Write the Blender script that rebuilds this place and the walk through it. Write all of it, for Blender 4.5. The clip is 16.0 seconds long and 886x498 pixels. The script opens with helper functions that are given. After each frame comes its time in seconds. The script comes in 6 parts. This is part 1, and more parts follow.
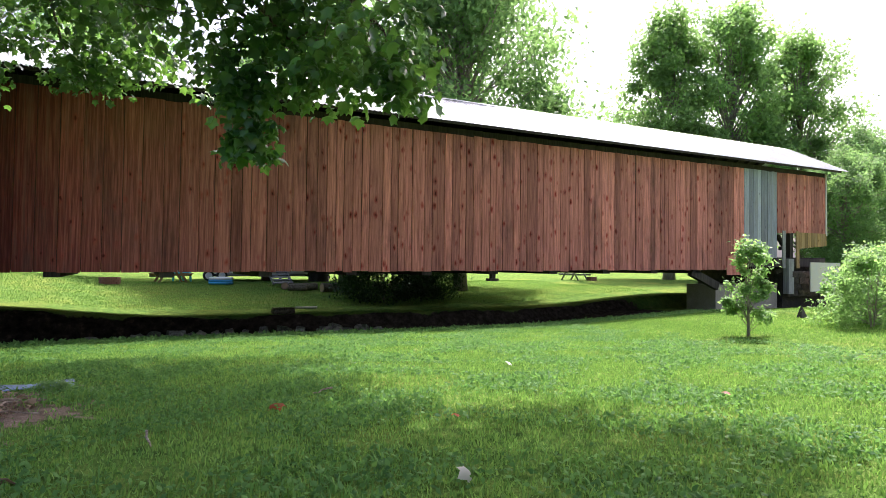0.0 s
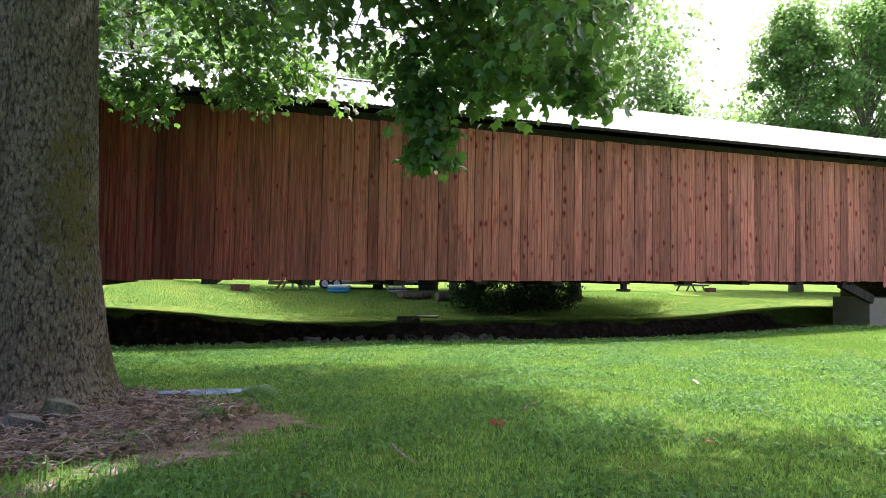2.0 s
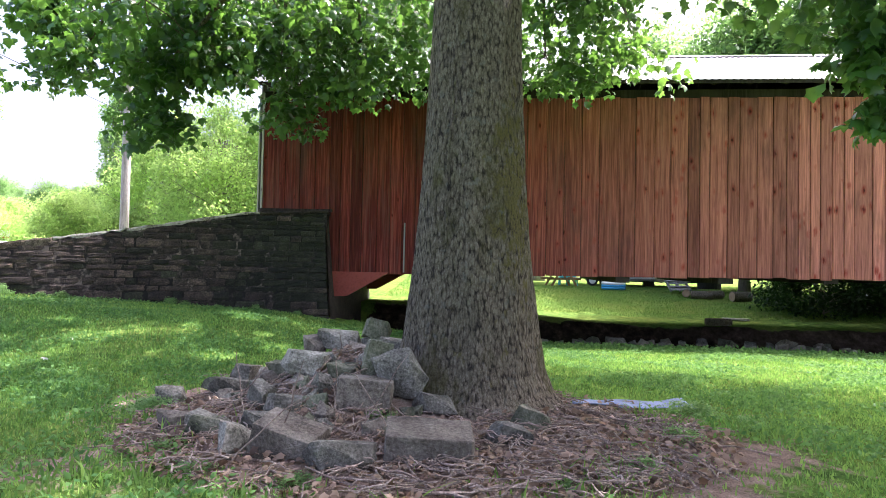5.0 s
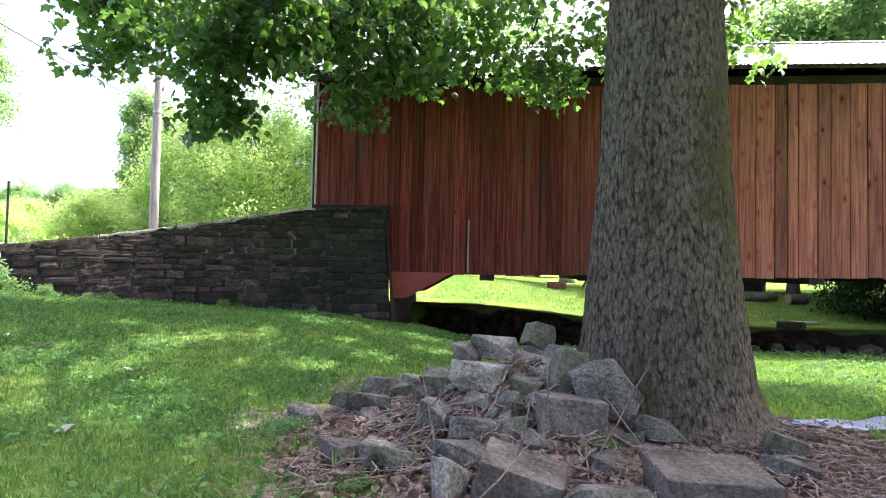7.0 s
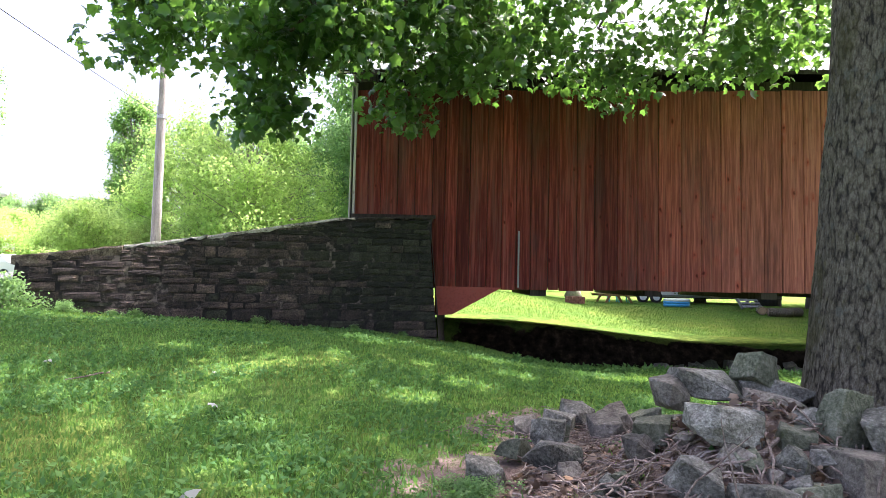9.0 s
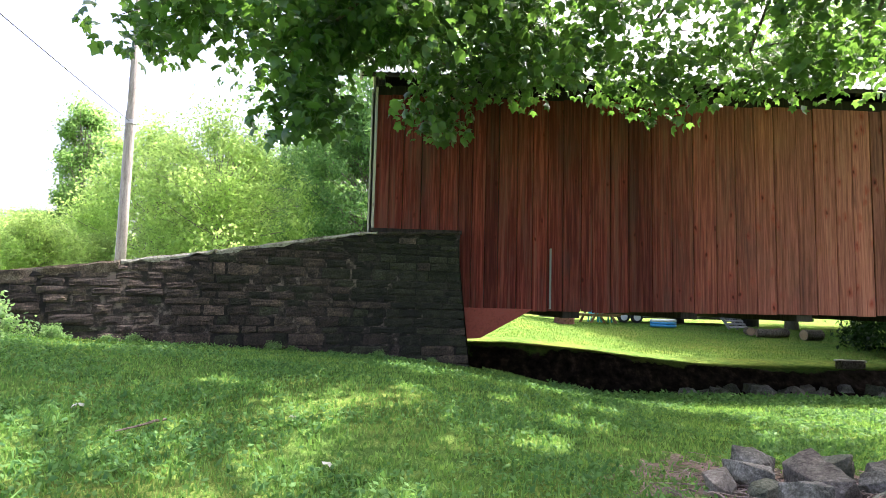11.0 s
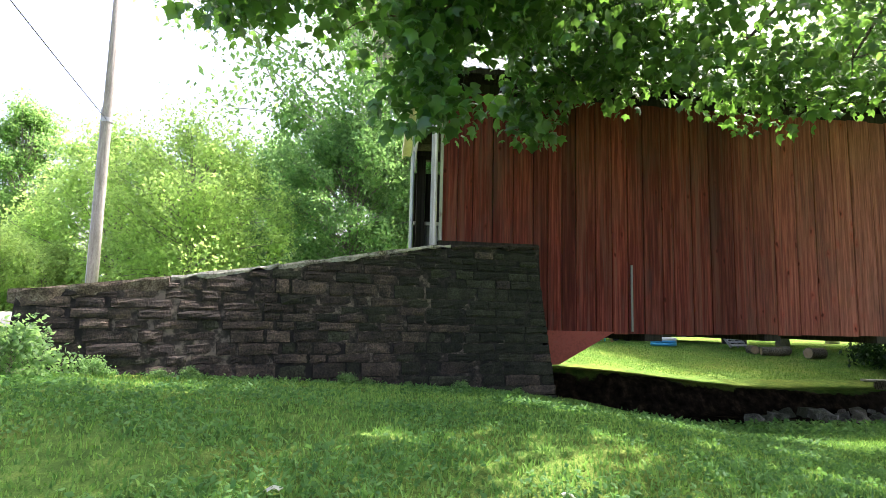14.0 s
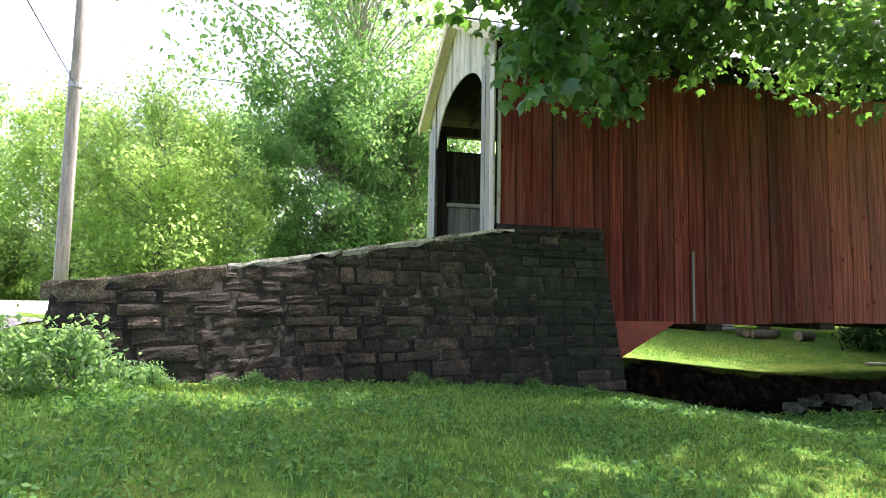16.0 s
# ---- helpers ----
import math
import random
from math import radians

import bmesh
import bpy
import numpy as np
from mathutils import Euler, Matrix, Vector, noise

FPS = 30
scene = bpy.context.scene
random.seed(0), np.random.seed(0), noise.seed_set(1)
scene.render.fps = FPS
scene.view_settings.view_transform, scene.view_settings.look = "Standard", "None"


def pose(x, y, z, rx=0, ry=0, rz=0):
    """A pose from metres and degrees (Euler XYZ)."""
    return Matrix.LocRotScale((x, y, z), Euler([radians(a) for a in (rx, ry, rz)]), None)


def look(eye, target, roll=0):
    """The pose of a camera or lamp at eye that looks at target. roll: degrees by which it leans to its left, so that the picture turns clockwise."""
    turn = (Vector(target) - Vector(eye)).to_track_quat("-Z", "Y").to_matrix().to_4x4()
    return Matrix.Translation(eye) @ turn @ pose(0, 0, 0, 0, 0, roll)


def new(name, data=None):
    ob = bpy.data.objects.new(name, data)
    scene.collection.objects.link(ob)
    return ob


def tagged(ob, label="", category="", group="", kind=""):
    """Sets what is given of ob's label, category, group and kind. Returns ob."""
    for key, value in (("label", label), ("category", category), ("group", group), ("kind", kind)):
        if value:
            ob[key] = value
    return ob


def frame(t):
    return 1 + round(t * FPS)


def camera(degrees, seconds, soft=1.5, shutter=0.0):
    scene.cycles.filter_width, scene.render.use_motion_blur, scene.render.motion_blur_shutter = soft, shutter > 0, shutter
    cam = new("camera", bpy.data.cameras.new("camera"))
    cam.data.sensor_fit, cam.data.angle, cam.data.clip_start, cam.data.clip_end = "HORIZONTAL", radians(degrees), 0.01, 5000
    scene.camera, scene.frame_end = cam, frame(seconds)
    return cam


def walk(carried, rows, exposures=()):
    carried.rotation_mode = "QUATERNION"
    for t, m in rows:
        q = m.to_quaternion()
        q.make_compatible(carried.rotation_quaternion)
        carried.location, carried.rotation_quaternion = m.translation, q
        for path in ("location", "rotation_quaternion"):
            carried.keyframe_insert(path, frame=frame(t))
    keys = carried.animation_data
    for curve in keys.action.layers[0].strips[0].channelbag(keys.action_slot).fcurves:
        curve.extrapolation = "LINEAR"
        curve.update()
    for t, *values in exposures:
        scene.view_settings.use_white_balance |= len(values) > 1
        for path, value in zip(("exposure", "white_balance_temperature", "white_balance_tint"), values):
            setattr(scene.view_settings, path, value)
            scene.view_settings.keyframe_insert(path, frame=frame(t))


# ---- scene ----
cam = camera(73.8, 16.0, 0.7)
METRES, EYE, TILT, LEAN, TURN = 13.0, 1.45, 0.0, 0.0, -27.4
ROWS = [
    (0.0, 0.0, 0.0, 0.0, -0.02, 1.58, -0.68),
    (0.5, -0.0196, 0.0008, 0.0009, 2.56, 2.33, -0.92),
    (1.0, -0.0417, 0.0113, 0.0002, 5.25, 2.71, -0.95),
    (1.5, -0.0661, 0.0167, -0.0004, 6.79, 2.46, -1.0),
    (2.0, -0.0914, 0.0144, -0.0007, 8.49, 2.33, -0.98),
    (2.5, -0.1147, 0.0204, -0.002, 11.87, 1.98, -0.93),
    (3.0, -0.1378, 0.0256, -0.001, 15.99, 2.2, -1.0),
    (3.5, -0.1668, 0.0251, -0.0013, 20.13, 2.43, -1.02),
    (4.0, -0.1942, 0.0273, -0.0013, 24.43, 2.94, -1.08),
    (4.5, -0.223, 0.034, -0.0012, 27.96, 2.44, -1.14),
    (5.0, -0.2538, 0.0312, -0.0043, 30.55, 1.55, -1.22),
    (7.5, -0.4069, 0.0381, -0.0122, 31.15, 2.12, -1.16),
    (8.0, -0.438, 0.0372, -0.0111, 29.95, 2.73, -1.17),
    (8.5, -0.4696, 0.0413, -0.0129, 29.71, 2.93, -1.23),
    (9.0, -0.5022, 0.0423, -0.0123, 29.35, 3.15, -1.29),
    (11.5, -0.6714, 0.056, -0.012, 22.74, 5.57, -1.44),
    (12.0, -0.704, 0.0614, -0.0115, 21.15, 6.04, -1.44),
    (12.5, -0.7369, 0.067, -0.0107, 19.76, 6.81, -1.44),
    (13.0, -0.7707, 0.0734, -0.006, 18.7, 7.5, -1.42),
    (13.5, -0.8046, 0.0691, -0.0058, 18.73, 7.36, -1.34),
    (14.0, -0.8406, 0.0719, -0.0079, 18.62, 6.74, -1.32),
    (14.5, -0.877, 0.0782, -0.0078, 17.85, 5.98, -1.31),
    (15.0, -0.9128, 0.0816, -0.0049, 16.86, 5.33, -1.25),
    (15.5, -0.9504, 0.0928, -0.0017, 15.48, 5.11, -1.18),
    (16.0, -0.986, 0.1014, 0.001, 13.71, 4.99, -1.1),
]
EXPOSURE = 2.0
walk(cam, [(t, pose(0, 0, EYE, TILT, LEAN, TURN) @ pose(METRES * x, METRES * y, METRES * z, 90 + pitch, roll, yaw)) for t, x, y, z, yaw, pitch, roll in ROWS], [(t, EXPOSURE + e, k, g) for t, e, k, g in ((0.0, -0.62, 5900, 23), (2.0, -0.48, 5850, 25), (4.4, 0.22, 5850, 28), (9.0, 0.25, 5980, 28), (12.0, 0.24, 6150, 22), (16.0, 0.15, 6150, 20))])

# ---- world, sun, exposure ----
SUN_TO = Vector((0.48, 0.3, 0.825)).normalized()
sky_world = bpy.data.worlds.new("sky")
scene.world = sky_world
sky_world.use_nodes = True
wn = sky_world.node_tree
sky = wn.nodes.new("ShaderNodeTexSky")
sky.sky_type, sky.sun_disc = "NISHITA", False
sky.sun_elevation = math.asin(SUN_TO.z)
sky.sun_rotation = math.atan2(SUN_TO.x, SUN_TO.y)
sky.air_density, sky.dust_density, sky.ozone_density = 1.0, 10.0, 0.6
wn.links.new(sky.outputs[0], wn.nodes["Background"].inputs[0])
wn.nodes["Background"].inputs[1].default_value = 0.14
# white summer haze towards the horizon, the same all round
aim = wn.nodes.new("ShaderNodeTexCoord")
part_z = wn.nodes.new("ShaderNodeSeparateXYZ")
wn.links.new(aim.outputs["Generated"], part_z.inputs[0])
fade = wn.nodes.new("ShaderNodeMapRange")
fade.interpolation_type = "SMOOTHSTEP"
fade.inputs[1].default_value, fade.inputs[2].default_value, fade.inputs[3].default_value, fade.inputs[4].default_value = 0.0, 0.5, 0.12, 0.0
wn.links.new(part_z.outputs[2], fade.inputs[0])
haze = wn.nodes.new("ShaderNodeBackground")
haze.inputs[0].default_value = (1.0, 0.98, 0.95, 1)
wn.links.new(fade.outputs[0], haze.inputs[1])
both_skies = wn.nodes.new("ShaderNodeAddShader")
wn.links.new(wn.nodes["Background"].outputs[0], both_skies.inputs[0])
wn.links.new(haze.outputs[0], both_skies.inputs[1])
wn.links.new(both_skies.outputs[0], wn.nodes["World Output"].inputs[0])
sun = new("sun", bpy.data.lights.new("sun", "SUN"))
sun.data.energy, sun.data.angle, sun.data.color = 3.6, radians(0.6), (1.0, 0.95, 0.86)
sun.matrix_world = look(SUN_TO * 60, (0, 0, 0))


# ---- mesh helpers ----
class Soup:
    """Collects vertices and faces for one mesh."""
    def __init__(self):
        self.v, self.f = [], []

    def add(self, verts, faces):
        n = len(self.v)
        self.v += [tuple(p) for p in verts]
        self.f += [tuple(i + n for i in f) for f in faces]
        return self

    def box(self, x0, x1, y0, y1, z0, z1):
        p = [(x, y, z) for z in (z0, z1) for x, y in ((x0, y0), (x1, y0), (x1, y1), (x0, y1))]
        return self.add(p, [(3, 2, 1, 0), (4, 5, 6, 7), (0, 1, 5, 4), (1, 2, 6, 5), (2, 3, 7, 6), (3, 0, 4, 7)])

    def beam(self, a, b, w, h):
        """A squared timber from a to b, w wide and h deep."""
        a, b = Vector(a), Vector(b)
        d = (b - a).normalized()
        s = d.cross(Vector((0, 0, 1)))
        s = s.normalized() if s.length > 0.05 else Vector((1, 0, 0))
        u = s.cross(d).normalized()
        p = [c + s * i * w / 2 + u * j * h / 2 for c in (a, b) for i, j in ((-1, -1), (1, -1), (1, 1), (-1, 1))]
        return self.add(p, [(0, 1, 2, 3), (7, 6, 5, 4), (0, 4, 5, 1), (1, 5, 6, 2), (2, 6, 7, 3), (3, 7, 4, 0)])

    def tube(self, pts, radii, sides=8, wobble=0.0):
        pts = [Vector(p) for p in pts]
        n, rings = len(self.v), len(pts)
        for i, p in enumerate(pts):
            d = (pts[min(i + 1, rings - 1)] - pts[max(i - 1, 0)]).normalized()
            s = d.cross(Vector((0.31, 0.95, 0.02))).normalized()
            u = s.cross(d)
            for k in range(sides):
                a = 2 * math.pi * k / sides
                r = radii[i] * (1 + wobble * noise.noise(p * 2.2 + Vector((math.cos(a), math.sin(a), 0)) * 1.7))
                self.v.append(tuple(p + (s * math.cos(a) + u * math.sin(a)) * r))
        for i in range(rings - 1):
            for k in range(sides):
                a, b = n + i * sides + k, n + i * sides + (k + 1) % sides
                self.f.append((a, b, b + sides, a + sides))
        self.f.append(tuple(n + k for k in reversed(range(sides))))
        self.f.append(tuple(n + (rings - 1) * sides + k for k in range(sides)))
        return self

    def mesh(self, name, material, smooth=False):
        me = bpy.data.meshes.new(name)
        me.from_pydata(self.v, [], self.f)
        me.materials.append(material)
        if smooth:
            me.polygons.foreach_set("use_smooth", [True] * len(me.polygons))
        me.update()
        return me


def array_mesh(name, verts, faces, material, smooth=False):
    """A mesh from numpy arrays; faces is an (n, k) array."""
    me = bpy.data.meshes.new(name)
    n, k = faces.shape
    me.vertices.add(len(verts))
    me.vertices.foreach_set("co", verts.astype(np.float32).ravel())
    me.loops.add(n * k)
    me.loops.foreach_set("vertex_index", faces.astype(np.int32).ravel())
    me.polygons.add(n)
    me.polygons.foreach_set("loop_start", (np.arange(n) * k).astype(np.int32))
    me.materials.append(material)
    me.update(calc_edges=True)
    if smooth:
        me.polygons.foreach_set("use_smooth", [True] * n)
    return me


def thing(name, label, category, at=(0, 0, 0), group="", kind=""):
    ob = new(name)
    ob.empty_display_size = 0.1
    ob.location = at
    return tagged(ob, label, category, group, kind)


def part(name, me, parent, label="", at=None):
    ob = new(name, me)
    if parent is not None:
        ob.parent = parent
    if at is not None:
        ob.matrix_basis = at
    return tagged(ob, label) if label else ob


def smooth(t):
    t = np.clip(t, 0, 1)
    return t * t * (3 - 2 * t)


# ---- materials ----
def material(name):
    m = bpy.data.materials.new(name)
    m.use_nodes = True
    return m, m.node_tree, m.node_tree.nodes["Principled BSDF"]


def node(nt, kind, ins=None, **props):
    n = nt.nodes.new(kind)
    for key, value in props.items():
        setattr(n, key, value)
    for key, value in (ins or {}).items():
        if isinstance(value, bpy.types.NodeSocket):
            nt.links.new(value, n.inputs[key])
        else:
            n.inputs[key].default_value = value
    return n


def coords(nt, scale=(1, 1, 1), shift=True):
    """World position, scaled, with a shift of its own for each object."""
    geo = node(nt, "ShaderNodeNewGeometry")
    v = geo.outputs["Position"]
    if shift:
        info = node(nt, "ShaderNodeObjectInfo")
        off = node(nt, "ShaderNodeVectorMath", {0: (37.0, 91.0, 53.0)}, operation="SCALE")
        nt.links.new(info.outputs["Random"], off.inputs["Scale"])
        v = node(nt, "ShaderNodeVectorMath", {0: v, 1: off.outputs[0]}, operation="ADD").outputs[0]
    return node(nt, "ShaderNodeVectorMath", {0: v, 1: scale}, operation="MULTIPLY").outputs[0]


def noise_tex(nt, vec, scale, detail=4.0, rough=0.55):
    return node(nt, "ShaderNodeTexNoise", {"Vector": vec, "Scale": scale, "Detail": detail, "Roughness": rough}).outputs["Fac"]


def ramp(nt, fac, stops):
    r = node(nt, "ShaderNodeValToRGB", {"Fac": fac})
    e = r.color_ramp.elements
    while len(e) < len(stops):
        e.new(0.5)
    for el, (p, c) in zip(e, stops):
        el.position = p
        el.color = (*c, 1) if isinstance(c, tuple) else (c, c, c, 1)
    return r.outputs[0]


def mix(nt, fac, a, b, blend="MIX"):
    n = node(nt, "ShaderNodeMix", data_type="RGBA", blend_type=blend)
    for i, val in ((0, fac), (6, a), (7, b)):
        if isinstance(val, bpy.types.NodeSocket):
            nt.links.new(val, n.inputs[i])
        else:
            n.inputs[i].default_value = (*val, 1) if isinstance(val, tuple) else val
    return n.outputs[2]


def bump(nt, bsdf, height, strength=0.5, distance=0.01):
    b = node(nt, "ShaderNodeBump", {"Height": height, "Strength": strength, "Distance": distance})
    nt.links.new(b.outputs[0], bsdf.inputs["Normal"])


def board_material(name, paint, worn, bare, paint_low, paint_high, lit_tint=None):
    """Painted boards: grain along z, knots, worn streaks down to bare wood."""
    m, nt, b = material(name)
    grain = noise_tex(nt, coords(nt, (26, 26, 0.9)), 1.0, 6, 0.62)
    fine = noise_tex(nt, coords(nt, (110, 110, 2.2)), 1.0, 3, 0.6)
    patch = noise_tex(nt, coords(nt, (1.6, 1.6, 0.55)), 1.0, 5, 0.6)
    streak = noise_tex(nt, coords(nt, (9, 9, 0.35)), 1.0, 4, 0.6)
    swirl = node(nt, "ShaderNodeTexNoise", {"Vector": coords(nt, (9, 9, 7)), "Scale": 1.0, "Detail": 3.0}).outputs["Color"]
    spots = node(nt, "ShaderNodeVectorMath", {0: swirl, 1: (0.3, 0.3, 0.3), 2: coords(nt, (4.6, 4.6, 2.5))}, operation="MULTIPLY_ADD").outputs[0]
    knots = node(nt, "ShaderNodeTexVoronoi", {"Vector": spots, "Scale": 1.0, "Randomness": 1.0})
    some = ramp(nt, node(nt, "ShaderNodeSeparateXYZ", {0: knots.outputs["Color"]}).outputs[0], [(0.0, 0.0), (0.45, 0.0), (1.0, 0.3)])
    knots = node(nt, "ShaderNodeMath", {0: knots.outputs["Distance"], 1: some}, operation="ADD").outputs[0]
    info = node(nt, "ShaderNodeObjectInfo").outputs["Random"]
    col = ramp(nt, grain, [(0.3, tuple(c * 0.6 for c in paint)), (0.48, paint), (0.68, worn)])
    col = mix(nt, ramp(nt, patch, [(paint_low, 0.0), (paint_high, 0.9)]), col, bare)
    col = mix(nt, ramp(nt, streak, [(0.52, 0.0), (0.66, 0.75)]), col, bare)
    if lit_tint:
        # paler, worn boards towards +x; brighter light past the maple's shade is painted in
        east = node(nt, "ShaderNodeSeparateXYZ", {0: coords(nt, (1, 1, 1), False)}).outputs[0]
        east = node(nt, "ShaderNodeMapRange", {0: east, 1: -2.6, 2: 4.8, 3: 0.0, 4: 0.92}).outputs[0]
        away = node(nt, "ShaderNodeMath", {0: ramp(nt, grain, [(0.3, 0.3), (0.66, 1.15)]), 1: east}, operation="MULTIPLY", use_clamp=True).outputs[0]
        col = mix(nt, away, col, lit_tint)
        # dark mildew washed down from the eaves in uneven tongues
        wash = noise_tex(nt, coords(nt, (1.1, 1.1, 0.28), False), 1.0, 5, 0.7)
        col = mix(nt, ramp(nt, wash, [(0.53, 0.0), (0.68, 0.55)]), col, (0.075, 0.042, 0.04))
        torn = node(nt, "ShaderNodeMath", {0: ramp(nt, knots, [(0.14, 1.0), (0.36, 0.0)]), 1: ramp(nt, grain, [(0.42, 0.1), (0.54, 1.0)])}, operation="MULTIPLY").outputs[0]
        torn = node(nt, "ShaderNodeMath", {0: torn, 1: node(nt, "ShaderNodeMath", {0: east, 1: 0.2}, operation="ADD").outputs[0]}, operation="MULTIPLY").outputs[0]
        col = mix(nt, torn, col, (0.28, 0.03, 0.02))
    col = mix(nt, ramp(nt, knots, [(0.06, 0.9), (0.15, 0.0)]), col, (paint[0] * 0.5, paint[1] * 0.4, paint[2] * 0.4))
    tone = ramp(nt, info, [(0.0, 0.6), (0.35, 0.95), (0.75, 1.05), (1.0, 1.28)])
    col = mix(nt, 1.0, col, tone, "MULTIPLY")
    nt.links.new(mix(nt, ramp(nt, fine, [(0.3, 0.36), (0.5, 0.0)]), col, (0.02, 0.01, 0.009)), b.inputs["Base Color"])
    b.inputs["Roughness"].default_value = 0.85
    b.inputs["Specular IOR Level"].default_value = 0.25
    bump(nt, b, grain, 0.5, 0.006)
    return m


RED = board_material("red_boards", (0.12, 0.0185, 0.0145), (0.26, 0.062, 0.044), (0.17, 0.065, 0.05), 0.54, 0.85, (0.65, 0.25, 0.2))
GREY_BOARD = board_material("grey_boards", (0.27, 0.27, 0.27), (0.34, 0.34, 0.34), (0.2, 0.19, 0.18), 0.45, 0.8)
RAIL_GREY = board_material("pale_grey_rail_boards", (0.42, 0.41, 0.39), (0.5, 0.49, 0.47), (0.2, 0.19, 0.18), 0.45, 0.75)
BLUE_GREY = board_material("blue_grey_boards", (0.33, 0.35, 0.42), (0.43, 0.45, 0.52), (0.34, 0.33, 0.33), 0.45, 0.8)
PALE_BOARD = board_material("whitewashed_boards", (0.62, 0.60, 0.55), (0.72, 0.70, 0.66), (0.36, 0.34, 0.31), 0.48, 0.75)
# tone halved: the black under the eaves is shade put into the colour
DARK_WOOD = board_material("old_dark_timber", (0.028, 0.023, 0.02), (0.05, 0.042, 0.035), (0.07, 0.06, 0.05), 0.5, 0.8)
YELLOW_WOOD = board_material("new_yellow_timber", (0.3, 0.19, 0.075), (0.38, 0.26, 0.12), (0.28, 0.2, 0.11), 0.5, 0.85)


def surface(name, stops, scale, rough=0.8, metal=0.0, relief=0.4, depth=0.01, detail=6.0, shift=True, stretch=(1, 1, 1), tone=0.0):
    """A mottled surface: a colour ramp over noise, with a finer noise on top."""
    m, nt, b = material(name)
    big = noise_tex(nt, coords(nt, stretch, shift), scale, detail, 0.6)
    fine = noise_tex(nt, coords(nt, stretch, shift), scale * 9, 4, 0.65)
    both = node(nt, "ShaderNodeMath", {0: big, 1: fine}, operation="ADD").outputs[0]
    half = node(nt, "ShaderNodeMath", {0: both, 1: 0.5}, operation="MULTIPLY").outputs[0]
    col = ramp(nt, half, stops)
    if tone:
        info = node(nt, "ShaderNodeObjectInfo").outputs["Random"]
        col = mix(nt, 1.0, col, ramp(nt, info, [(0.0, 1 - tone), (0.7, 1.0), (1.0, 1 + tone * 1.4)]), "MULTIPLY")
    nt.links.new(col, b.inputs["Base Color"])
    b.inputs["Roughness"].default_value, b.inputs["Metallic"].default_value = rough, metal
    bump(nt, b, half, relief, depth)
    return m


CREAM = surface("cream_trim_paint", [(0.36, (0.42, 0.36, 0.25)), (0.5, (0.62, 0.55, 0.4)), (0.66, (0.7, 0.64, 0.5))], 2.0, 0.7, 0, 0.1, 0.004)
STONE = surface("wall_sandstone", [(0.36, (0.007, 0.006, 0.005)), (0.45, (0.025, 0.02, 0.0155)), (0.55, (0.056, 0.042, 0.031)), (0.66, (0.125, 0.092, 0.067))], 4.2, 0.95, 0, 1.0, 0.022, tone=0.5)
STONE_MOSS = surface("mossy_wall_sandstone", [(0.36, (0.004, 0.0045, 0.0025)), (0.47, (0.013, 0.014, 0.0075)), (0.57, (0.026, 0.029, 0.016)), (0.68, (0.055, 0.052, 0.036))], 4.0, 0.95, 0, 1.0, 0.022, tone=0.5)
BROWN_COPING = surface("brown_broken_coping", [(0.38, (0.02, 0.015, 0.01)), (0.48, (0.09, 0.066, 0.045)), (0.58, (0.2, 0.165, 0.12)), (0.68, (0.34, 0.31, 0.26))], 6, 0.95, 0, 1.0, 0.03)
MORTAR = surface("lime_mortar", [(0.46, (0.006, 0.005, 0.004)), (0.54, (0.03, 0.025, 0.02)), (0.62, (0.16, 0.13, 0.105))], 0.9, 0.95)
COPING = surface("pale_coping_stone", [(0.38, (0.09, 0.085, 0.055)), (0.5, (0.36, 0.34, 0.29)), (0.62, (0.5, 0.48, 0.43))], 3, 0.9, 0, 0.8, 0.02)
ROCK = surface("field_stone", [(0.36, (0.036, 0.036, 0.026)), (0.46, (0.115, 0.112, 0.088)), (0.54, (0.2, 0.195, 0.16)), (0.64, (0.36, 0.35, 0.3))], 5.5, 0.92, 0, 1.0, 0.03, tone=0.35)
ROCK_BROWN = surface("brown_field_stone", [(0.36, (0.04, 0.035, 0.026)), (0.47, (0.135, 0.118, 0.092)), (0.56, (0.21, 0.19, 0.15)), (0.66, (0.32, 0.295, 0.245))], 5.0, 0.92, 0, 1.0, 0.03, tone=0.35)
ROCK_MOSS = surface("mossy_field_stone", [(0.36, (0.02, 0.024, 0.013)), (0.47, (0.085, 0.094, 0.058)), (0.56, (0.145, 0.15, 0.105)), (0.66, (0.24, 0.24, 0.185))], 5.0, 0.92, 0, 1.0, 0.03, tone=0.35)
TIN = surface("galvanised_roofing", [(0.35, (0.36, 0.38, 0.4)), (0.65, (0.5, 0.51, 0.53))], 1.3, 0.45, 0.4, 0.1, 0.004, 6.0, True, (1, 0.3, 1))
PLAIN_WHITE = surface("white_enamel", [(0.35, (0.72, 0.72, 0.7)), (0.65, (0.8, 0.8, 0.8))], 2.0, 0.35, 0, 0.05, 0.002)
BLACK = surface("black_rubber", [(0.35, (0.012, 0.012, 0.012)), (0.65, (0.03, 0.03, 0.03))], 8, 0.8, 0, 0.1, 0.002)
RED_PAINT = surface("red_skirt_paint", [(0.35, (0.2, 0.035, 0.025)), (0.5, (0.31, 0.06, 0.042)), (0.68, (0.24, 0.075, 0.055))], 2.2, 0.7, 0, 0.2, 0.004)
CONCRETE = surface("old_concrete", [(0.35, (0.2, 0.18, 0.14)), (0.65, (0.36, 0.32, 0.26))], 3, 0.92)
